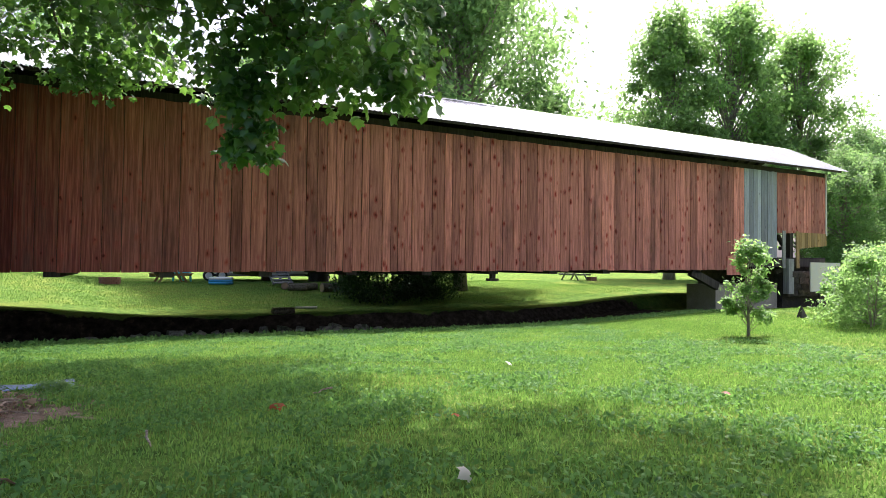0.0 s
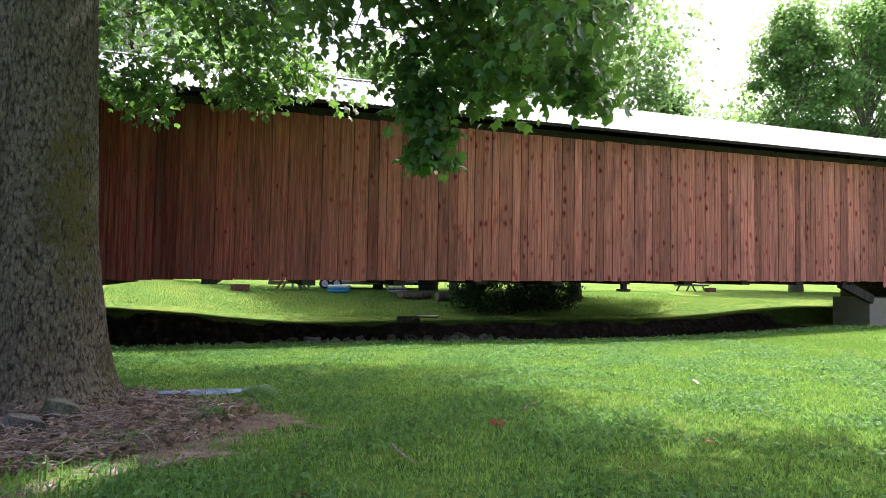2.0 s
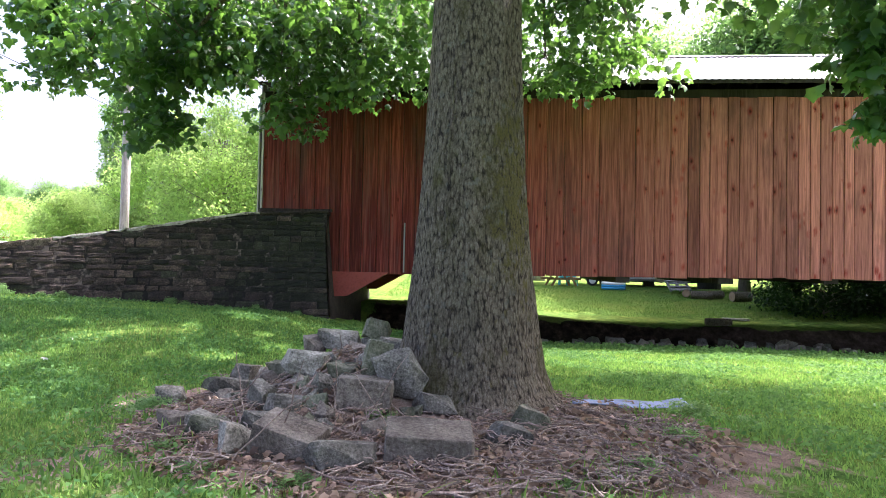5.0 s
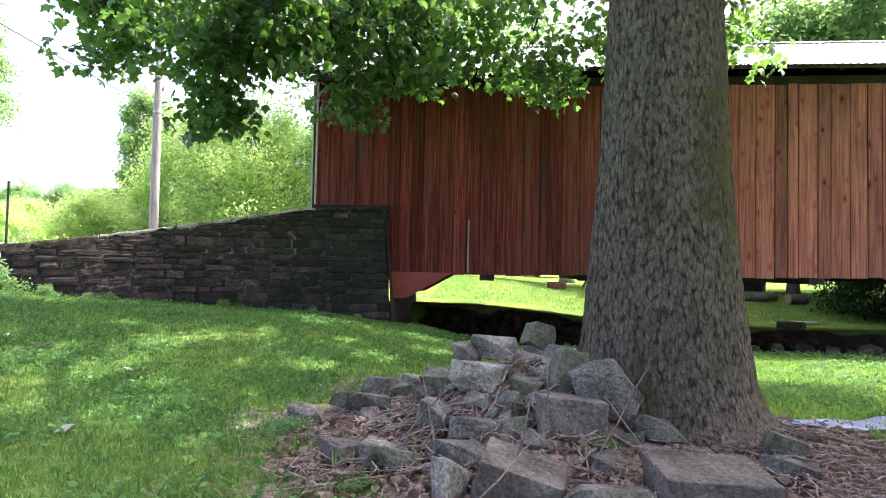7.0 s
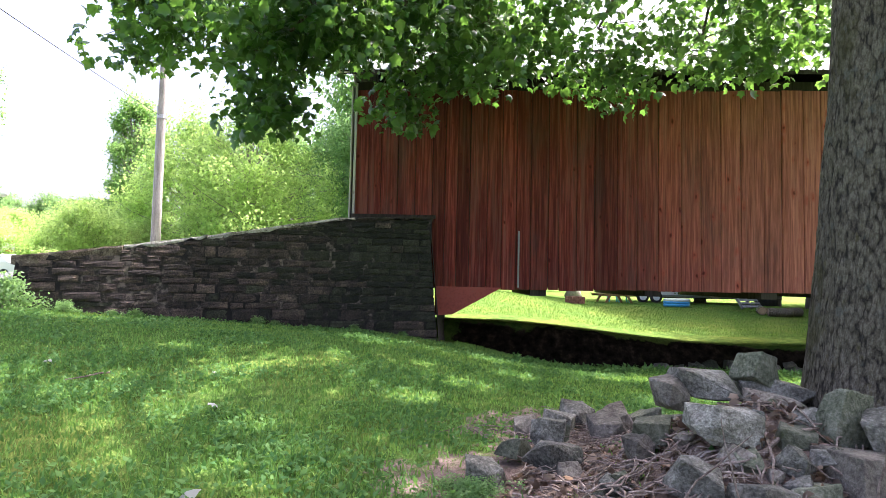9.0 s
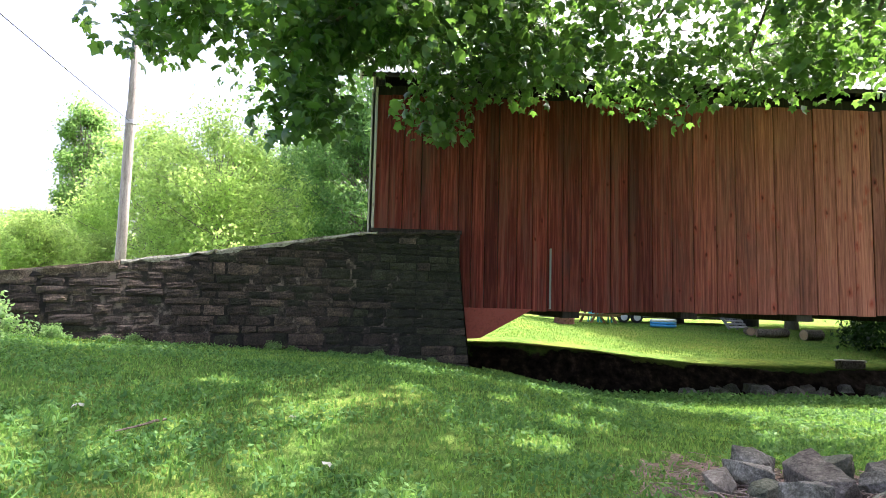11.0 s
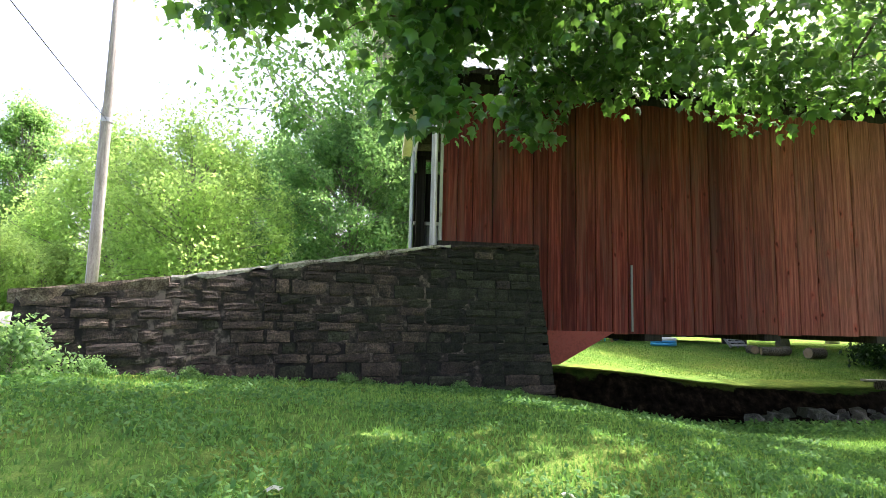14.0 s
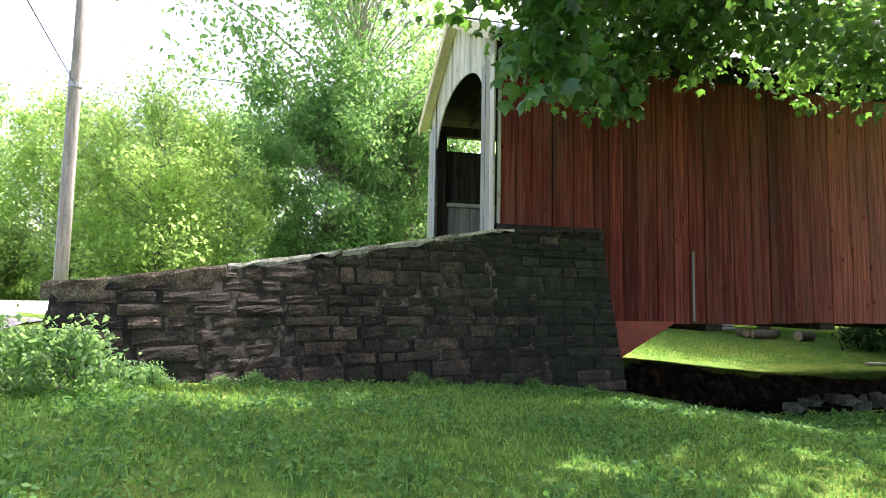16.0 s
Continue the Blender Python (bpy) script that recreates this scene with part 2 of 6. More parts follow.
TURQUOISE = surface("turquoise_plastic", [(0.35, (0.02, 0.36, 0.4)), (0.65, (0.04, 0.46, 0.48))], 3, 0.4, 0, 0.05)
SKY_BLUE = surface("blue_vinyl", [(0.35, (0.03, 0.28, 0.62)), (0.65, (0.06, 0.38, 0.7))], 3, 0.4, 0, 0.05)
POLE_WOOD = surface("weathered_pole", [(0.38, (0.13, 0.115, 0.1)), (0.62, (0.32, 0.3, 0.275))], 2.5, 0.85, 0, 0.5, 0.01, 6.0, True, (6, 6, 0.5))
BRICK_RED = surface("fire_brick", [(0.35, (0.15, 0.06, 0.045)), (0.65, (0.25, 0.12, 0.085))], 8, 0.9)
ASPHALT = surface("pale_road", [(0.35, (0.16, 0.16, 0.165)), (0.65, (0.26, 0.26, 0.26))], 6, 0.9, 0, 0.3, 0.005, 6.0, False)
STEEL = surface("dull_steel", [(0.35, (0.3, 0.3, 0.31)), (0.65, (0.45, 0.45, 0.45))], 5, 0.4, 0.8, 0.1, 0.002)
WIRE = surface("cable_rubber", [(0.35, (0.02, 0.02, 0.02)), (0.65, (0.04, 0.04, 0.04))], 8, 0.6)
STICK = surface("dead_twigs", [(0.36, (0.06, 0.045, 0.035)), (0.5, (0.2, 0.155, 0.122)), (0.64, (0.42, 0.355, 0.295))], 7, 0.9, 0, 0.5, 0.004)
CUT_WOOD = surface("sawn_log", [(0.35, (0.24, 0.16, 0.09)), (0.65, (0.42, 0.31, 0.2))], 6, 0.85)
TARP = surface("blue_grey_tarp", [(0.4, (0.08, 0.13, 0.26)), (0.6, (0.2, 0.28, 0.42))], 5, 0.5, 0, 0.5, 0.01)


def bark_material():
    m, nt, b = material("maple_bark")
    shake = node(nt, "ShaderNodeTexNoise", {"Vector": coords(nt, (30, 30, 16), False), "Scale": 1.0, "Detail": 5.0, "Roughness": 0.7}).outputs["Color"]
    warped = node(nt, "ShaderNodeVectorMath", {0: shake, 1: (0.8, 0.8, 0.8), 2: coords(nt, (40, 40, 15), False)}, operation="MULTIPLY_ADD").outputs[0]
    cell = node(nt, "ShaderNodeTexVoronoi", {"Vector": warped, "Scale": 1.0, "Randomness": 1.0})
    plate = ramp(nt, cell.outputs["Distance"], [(0.3, 1.0), (0.58, 0.8), (0.8, 0.0)])
    own = node(nt, "ShaderNodeSeparateXYZ", {0: cell.outputs["Color"]}).outputs[0]
    rough = noise_tex(nt, coords(nt, (70, 70, 24), False), 1.0, 6, 0.75)
    fine = noise_tex(nt, coords(nt, (1, 1, 1), False), 60, 4, 0.6)
    h = node(nt, "ShaderNodeMath", {0: node(nt, "ShaderNodeMath", {0: plate, 1: 0.72}, operation="MULTIPLY").outputs[0], 1: ramp(nt, rough, [(0.3, 0.0), (0.7, 1.0)])}, operation="ADD").outputs[0]
    h = node(nt, "ShaderNodeMath", {0: own, 1: 0.35, 2: h}, operation="MULTIPLY_ADD").outputs[0]
    col = ramp(nt, node(nt, "ShaderNodeMath", {0: h, 1: 0.5}, operation="MULTIPLY").outputs[0],
               [(0.24, (0.02, 0.016, 0.01)), (0.42, (0.09, 0.075, 0.049)), (0.62, (0.2, 0.172, 0.118)), (0.85, (0.37, 0.335, 0.245))])
    moss = noise_tex(nt, coords(nt, (1, 1, 0.4), False), 2.2, 6, 0.7)
    col = mix(nt, ramp(nt, moss, [(0.54, 0.0), (0.64, 0.7)]), col, (0.1, 0.095, 0.022))
    # a tall patch of yellow-green moss on the side away from the road, growing on the raised plates
    spot = node(nt, "ShaderNodeVectorMath", {0: coords(nt, (2.6, 2.6, 0.75), False), 1: (-6.2, 17.85, 1.5)}, operation="DISTANCE").outputs["Value"]
    blot = noise_tex(nt, coords(nt, (1, 1, 0.6), False), 11, 5, 0.7)
    grown = node(nt, "ShaderNodeMath", {0: ramp(nt, spot, [(0.15, 0.3), (0.95, 0.0)]), 1: blot}, operation="ADD").outputs[0]
    flecks = node(nt, "ShaderNodeMath", {0: ramp(nt, grown, [(0.6, 0.0), (0.74, 0.9)]), 1: ramp(nt, h, [(0.6, 0.15), (1.0, 1.0)])}, operation="MULTIPLY").outputs[0]
    col = mix(nt, flecks, col, (0.17, 0.15, 0.03))
    lichen = noise_tex(nt, coords(nt, (1, 1, 1), False), 9, 3, 0.6)
    col = mix(nt, ramp(nt, lichen, [(0.6, 0.0), (0.68, 0.6)]), col, (0.24, 0.25, 0.21))
    nt.links.new(mix(nt, ramp(nt, fine, [(0.3, 0.4), (0.6, 0.0)]), col, (0.03, 0.026, 0.02)), b.inputs["Base Color"])
    b.inputs["Roughness"].default_value = 0.95
    bump(nt, b, h, 1.0, 0.035)
    return m


BARK = bark_material()
LIMB_BARK = surface("pale_limb_bark", [(0.35, (0.3, 0.29, 0.26)), (0.65, (0.55, 0.53, 0.48))], 5, 0.9, 0, 0.6, 0.02, 6.0, False, (4, 4, 1))
PALE_BARK = surface("pale_tree_bark", [(0.35, (0.12, 0.1, 0.08)), (0.65, (0.3, 0.27, 0.23))], 5, 0.9, 0, 0.6, 0.02, 6.0, False, (4, 4, 1))


def leaf_material(name, dark, light, glow, gloss=0.5, shine=0.3, thin=0.42):
    """Thin leaves: diffuse, light let through, and a waxy sheen."""
    m, nt, b = material(name)
    geo = node(nt, "ShaderNodeNewGeometry")
    info = node(nt, "ShaderNodeObjectInfo").outputs["Random"]
    big = noise_tex(nt, coords(nt, (1, 1, 1)), 0.45, 3, 0.5)
    mid = noise_tex(nt, coords(nt, (1, 1, 1)), 4.0, 4, 0.6)
    big = node(nt, "ShaderNodeMath", {0: big, 1: mid}, operation="ADD").outputs[0]
    big = node(nt, "ShaderNodeMath", {0: big, 1: 0.5}, operation="MULTIPLY").outputs[0]
    t = node(nt, "ShaderNodeMath", {0: geo.outputs["Random Per Island"], 1: big}, operation="ADD").outputs[0]
    t = node(nt, "ShaderNodeMath", {0: t, 1: 0.5}, operation="MULTIPLY").outputs[0]
    col = ramp(nt, t, [(0.28, dark), (0.7, light)])
    col = mix(nt, 1.0, col, ramp(nt, info, [(0.0, 0.8), (1.0, 1.2)]), "MULTIPLY")
    nt.links.new(col, b.inputs["Base Color"])
    b.inputs["Roughness"].default_value = gloss
    b.inputs["Specular IOR Level"].default_value = shine
    back = node(nt, "ShaderNodeBsdfTranslucent", {"Color": mix(nt, 0.65, col, glow)})
    both = node(nt, "ShaderNodeMixShader", {0: thin, 1: b.outputs[0], 2: back.outputs[0]})
    nt.links.new(both.outputs[0], nt.nodes["Material Output"].inputs[0])
    return m


LEAF = leaf_material("maple_leaves", (0.012, 0.046, 0.024), (0.06, 0.15, 0.042), (0.26, 0.53, 0.055), 0.32, 0.65, 0.39)
LEAF_FAR = leaf_material("far_leaves", (0.045, 0.115, 0.046), (0.2, 0.34, 0.125), (0.37, 0.62, 0.17), thin=0.52)
LEAF_LIGHT = leaf_material("light_green_leaves", (0.045, 0.11, 0.04), (0.2, 0.34, 0.12), (0.44, 0.72, 0.18), thin=0.52)
LEAF_YELLOW = leaf_material("bright_bush_leaves", (0.12, 0.23, 0.07), (0.4, 0.56, 0.17), (0.66, 0.88, 0.24), thin=0.58)
# near-black leaf tones: the shade round the bridge is in the colour
LEAF_SHADED = leaf_material("shaded_bush_leaves", (0.01, 0.028, 0.009), (0.03, 0.07, 0.018), (0.05, 0.12, 0.02))
GRASS = leaf_material("grass_blades", (0.055, 0.145, 0.042), (0.23, 0.375, 0.088), (0.25, 0.45, 0.065), 0.6, 0.14)
CLOVER = leaf_material("clover_leaves", (0.04, 0.125, 0.042), (0.17, 0.33, 0.095), (0.22, 0.45, 0.075), 0.6, 0.14)


def ground_material():
    m, nt, b = material("lawn_and_soil")
    v = coords(nt, (1, 1, 1), False)
    big = noise_tex(nt, v, 0.5, 5, 0.6)
    mid = noise_tex(nt, v, 5, 5, 0.65)
    fine = noise_tex(nt, v, 70, 4, 0.7)
    turf = ramp(nt, mid, [(0.3, (0.05, 0.1, 0.026)), (0.5, (0.11, 0.2, 0.042)), (0.7, (0.2, 0.29, 0.065))])
    turf = mix(nt, ramp(nt, big, [(0.45, 0.0), (0.7, 0.6)]), turf, (0.27, 0.29, 0.065))
    turf = mix(nt, ramp(nt, fine, [(0.3, 0.6), (0.6, 0.0)]), turf, (0.025, 0.045, 0.012))
    soil = ramp(nt, mid, [(0.3, (0.13, 0.096, 0.074)), (0.5, (0.25, 0.19, 0.152)), (0.72, (0.4, 0.315, 0.26))])
    soil = mix(nt, ramp(nt, fine, [(0.35, 0.6), (0.6, 0.0)]), soil, (0.05, 0.032, 0.024))
    bare = node(nt, "ShaderNodeAttribute", attribute_name="bare").outputs["Fac"]
    edge = node(nt, "ShaderNodeMath", {0: mid, 1: 0.5}, operation="SUBTRACT").outputs[0]
    edge = node(nt, "ShaderNodeMath", {0: edge, 1: 1.1, 2: bare}, operation="MULTIPLY_ADD").outputs[0]
    in_shade = node(nt, "ShaderNodeAttribute", attribute_name="creek_shade").outputs["Fac"]
    # dark soil tone with the bridge's shade painted into it
    soil = mix(nt, in_shade, soil, ramp(nt, mid, [(0.35, (0.008, 0.007, 0.005)), (0.55, (0.026, 0.02, 0.015)), (0.72, (0.07, 0.052, 0.036))]))
    nt.links.new(mix(nt, ramp(nt, edge, [(0.42, 0.0), (0.58, 1.0)]), turf, soil), b.inputs["Base Color"])
    b.inputs["Roughness"].default_value = 1.0
    b.inputs["Specular IOR Level"].default_value = 0.0
    bump(nt, b, node(nt, "ShaderNodeMath", {0: mid, 1: fine}, operation="ADD").outputs[0], 0.7, 0.03)
    return m


GROUND = ground_material()

# ---- ground ----
TREE = (-2.78, 7.2)


def wall_line(x):
    """The y of the stone wall's top face, from the bridge's corner to the wall's low end."""
    x = np.asarray(x, float)
    return np.interp(x, [-12.9, -12.0, -11.0, -9.6, -8.0, -6.2], [12.95, 13.38, 13.93, 14.56, 15.16, 15.37])


def wall_top(x):
    return np.interp(x, [-12.9, -12.0, -11.0, -9.6, -8.0, -6.2], [1.56, 1.71, 1.90, 2.19, 2.52, 2.60])


def ground_z(x, y):
    x, y = np.asarray(x, float), np.asarray(y, float)
    near = 0.2 - 0.04 * np.clip(y - 4, 0, 14) - 0.012 * np.clip(x - 2, 0, 5) + 0.25 * smooth((x - 10) / 10)
    rise = 0.55 * smooth((-3 - x) / 5) + 0.06 * np.clip(-8 - x, 0, 14)
    near = near + rise * smooth((y - 6) / 6)
    near = near + 0.14 * np.exp(-(((x + 3.2) / 1.6) ** 2 + ((y - 6.9) / 1.3) ** 2)) + 0.4 * np.exp(-(((x + 3.85) / 0.62) ** 2 + ((y - 7.0) / 0.66) ** 2)) - 0.12 * np.exp(-(((x + 5) / 3) ** 2 + ((y - 2.6) / 1.8) ** 2))
    near = near - 0.13 * smooth((y - 12.8) / 2.4) * smooth((x + 5.5) / 2)
    far = -0.17 + 0.46 * smooth((1.5 - x) / 6.5) + 0.45 * smooth((x - 13) / 9) * (1 - 0.8 * smooth((y - 22) / 6)) + 0.07 * np.clip(y - 20, 0, 9) + 0.006 * np.clip(y - 29, 0, 60)
    far = far + 0.5 * smooth((-8 - x) / 6)
    bend = 0.5 * np.sin(x * 0.45) + 0.25 * np.sin(x * 1.3 + 1)
    t = smooth((y - bank(x)) / 0.5)
    bed = -0.42 - 0.24 * smooth((y - 15.6) / 1.6) + 0.55 * smooth((x - 13) / 8) + 0.03 * bend
    low = np.where(y < 16, near, np.minimum(near, bed))
    z = low * (1 - t) + far * t
    # the filled approach behind the stone wall, falling to the lane
    w = wall_line(x) + 0.24
    fill = np.interp(x, [-40, -17, -13, -8, -7.4], [1.25, 1.15, 1.3, 2.2, 2.25])
    inside = (x < -7.6) & (x > -13.05) & (y > w)
    z = np.where(inside, fill + (far - fill) * smooth((y - 20.6) / 3.0), z)
    lane = smooth((-12.6 - x) / 1.8) * smooth((y - 12.0) / 3.0)
    return np.where(inside, z, z * (1 - lane) + lane * (1.25 - 0.15 * smooth((y - 22) / 8) - 0.3 * smooth((-17 - x) / 5)))


def axis(stops):
    return np.concatenate([np.arange(a, b, s) for a, b, s in stops])


def build_ground():
    xs = axis([(-600, -100, 50), (-100, -30, 5), (-30, -14, 0.8), (-14, 14, 0.12), (14, 36, 0.6), (36, 120, 6), (120, 620, 50)])
    ys = axis([(-600, -100, 50), (-100, -10, 6), (-10, 2, 0.6), (2, 23, 0.12), (23, 36, 0.5), (36, 120, 5), (120, 640, 40)])
    gx, gy = np.meshgrid(xs, ys)
    z = ground_z(gx, gy)
    ruff = np.random.RandomState(4).normal(0, 0.008, z.shape)
    z = z + np.where((np.abs(gx) < 15) & (gy > 1) & (gy < 24), ruff, 0)
    v = np.stack([gx, gy, z], -1).reshape(-1, 3)
    nx = len(xs)
    i, j = np.meshgrid(np.arange(nx - 1), np.arange(len(ys) - 1))
    a = (j * nx + i).ravel()
    me = array_mesh("ground", v, np.stack([a, a + 1, a + nx + 1, a + nx], -1), GROUND, True)
    at = me.attributes.new("bare", "FLOAT", "POINT")
    at.data.foreach_set("value", bare_soil(v[:, 0], v[:, 1]).astype(np.float32))
    at = me.attributes.new("creek_shade", "FLOAT", "POINT")
    at.data.foreach_set("value", (np.clip(shaded_creek_soil(v[:, 0], v[:, 1]) * 3, 0, 1) * (1 - 0.14 * smooth((v[:, 0] - 1.5) / 4))).astype(np.float32))
    tagged(new("ground", me), "mown green lawn with bare brown soil under the tree", "ground", kind="structure")


def bank(x):
    """The y at which the far bank of the dry creek begins to climb."""
    return 18.45 - 0.15 * smooth((x - 0.0) / 3.5) + 0.12 * np.sin(x * 0.45) + 0.07 * np.sin(x * 1.3 + 1)


def shaded_creek_soil(x, y):
    """1 on the creek's bare soil, which carries the bridge's shade in its colour."""
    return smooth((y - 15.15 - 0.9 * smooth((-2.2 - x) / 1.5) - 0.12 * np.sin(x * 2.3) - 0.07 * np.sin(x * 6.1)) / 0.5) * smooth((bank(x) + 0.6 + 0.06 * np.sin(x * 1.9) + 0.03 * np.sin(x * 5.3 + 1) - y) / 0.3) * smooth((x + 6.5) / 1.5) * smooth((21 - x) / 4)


def bare_soil(x, y):
    """1 on bare soil, 0 on turf: the bed round the tree, the creek bed, a worn spot."""
    bed = 1.15 - np.hypot((x + 3.0) / 2.95, (y - 6.45) / 1.98) * 0.75 + 0.14 * np.sin(x * 3.1 + np.sin(y * 2.3)) * np.sin(y * 3.7 + 1.0)
    creek = shaded_creek_soil(x, y)
    path = 0.85 - np.hypot((x + 5.0) / 1.5, (y - 7.1) / 1.2) * 0.6
    back = 1.05 - np.hypot((x + 4.3) / 1.1, (y - 8.2) / 0.95) * 0.55 + 0.1 * np.sin(x * 4.1) * np.sin(y * 4.7)
    return np.clip(np.maximum(np.maximum(np.maximum(bed, back), creek), path), 0, 1)


build_ground()

# ---- covered bridge ----
SLOPE = 0.0095          # the deck climbs gently towards +x
X0, X1 = -7.86, 27.5    # gable ends
Y0, Y1, YR = 15.62, 20.2, 17.91
rng = random.Random(7)
bridge = thing("covered_bridge", "long weathered red wooden covered bridge with a metal roof", "bridge")


def up(x):
    return SLOPE * x


def unit_board():
    """A board 1 wide, 1 thick, 1 high, with eased front edges (front is -y)."""
    s = Soup()
    c, d = 0.03, 0.3
    ring = [(-0.5, 1.0), (-0.5, d), (-0.5 + c, 0.0), (0.5 - c, 0.0), (0.5, d), (0.5, 1.0)]
    p = [(x, y, z) for z in (0.0, 1.0) for x, y in ring]
    s.add(p, [(0, 1, 7, 6), (1, 2, 8, 7), (2, 3, 9, 8), (3, 4, 10, 9), (4, 5, 11, 10), (5, 0, 6, 11), (5, 4, 3, 2, 1, 0), (6, 7, 8, 9, 10, 11)])
    return s


BOARD = {m.name: unit_board().mesh("board", m) for m in (RED, GREY_BOARD, RAIL_GREY, BLUE_GREY, PALE_BOARD, DARK_WOOD, YELLOW_WOOD)}


def board(parent, x, w, z0, z1, y=Y0, mat=RED, thick=0.026, label="", turn=0.0, name="board"):
    at = Matrix.Translation((x, y, z0)) @ pose(0, 0, 0, 0, rng.gauss(0, 0.08), turn) @ Matrix.Diagonal((w, thick, z1 - z0, 1))
    return part(name, BOARD[mat.name], parent, label, at)


def siding():
    """The boards of the side that faces the lawn, each with its own width and wear."""
    x = X0
    while x < X1 - 0.05:
        w = rng.choice((0.22, 0.26, 0.3, 0.36) if x < -3.2 else (0.36, 0.4, 0.43, 0.46) if x < 1.4 else (0.22, 0.26, 0.3, 0.35, 0.4))
        w = min(w, X1 - x)
        m = x + w / 2
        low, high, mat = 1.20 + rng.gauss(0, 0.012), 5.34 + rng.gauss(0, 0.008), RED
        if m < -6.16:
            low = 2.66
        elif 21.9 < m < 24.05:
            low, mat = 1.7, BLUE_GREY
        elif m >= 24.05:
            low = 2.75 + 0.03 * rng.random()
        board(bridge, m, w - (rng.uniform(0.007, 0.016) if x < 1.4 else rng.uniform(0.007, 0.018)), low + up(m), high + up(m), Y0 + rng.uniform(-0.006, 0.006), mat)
        x += w
    # added dark sheet, not a bridge part; blocks light through the board gaps
    back = Soup()
    for a, b, z in ((X0 + 0.04, -6.15, 2.7), (-6.15, 21.9, 1.26), (21.9, 24.0, 1.75), (24.0, X1 - 0.04, 2.8)):
        back.add([(a, Y0 + 0.04, z + up(a)), (b, Y0 + 0.04, z + up(b)), (b, Y0 + 0.04, 5.28 + up(b)), (a, Y0 + 0.04, 5.28 + up(a)),
                  (a, Y0 + 0.06, z + up(a)), (b, Y0 + 0.06, z + up(b)), (b, Y0 + 0.06, 5.28 + up(b)), (a, Y0 + 0.06, 5.28 + up(a))],
                 [(0, 1, 2, 3), (7, 6, 5, 4), (0, 4, 5, 1), (3, 2, 6, 7)])
    part("inner_lining", back.mesh("inner_lining", DARK_WOOD), bridge, "dark sheet added behind the siding to stop light through its gaps")
    # short patch boards nailed over the right end's foot
    for i in range(5):
        board(bridge, 20.9 + i * 0.24, 0.23, 1.2, 1.95 + rng.gauss(0, 0.05), Y0 - 0.03, RED)
    for i in range(9):
        board(bridge, 25.55 + i * 0.23, 0.22, 2.35 + 0.02 * i, 3.06, Y0 - 0.03, YELLOW_WOOD)
    # a narrow loose strip hanging near the foot
    board(bridge, -4.42, 0.035, 1.2, 2.36, Y0 - 0.02, GREY_BOARD)


def far_side():
    """The siding of the other side, seen from inside, and its rail boards at the portal."""
    s, x = Soup(), X0
    while x < X1:
        w = rng.choice((0.24, 0.28, 0.33))
        s.box(x, x + w - 0.008, Y1 - 0.026, Y1, (1.2 if x > -6 else 2.4) + up(x), 5.0 + up(x))
        x += w
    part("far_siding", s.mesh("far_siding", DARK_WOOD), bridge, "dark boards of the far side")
    for i in range(14):
        board(bridge, X0 + 0.2 + i * 0.27, 0.26, 2.5, 3.62, Y1 - 0.07, RAIL_GREY, 0.024)
    r = Soup().box(X0, X0 + 3.9, Y1 - 0.14, Y1 - 0.02, 3.62, 3.7)
    part("rail_cap", r.mesh("rail_cap", PALE_BOARD), bridge, "pale cap board on the inner rail")


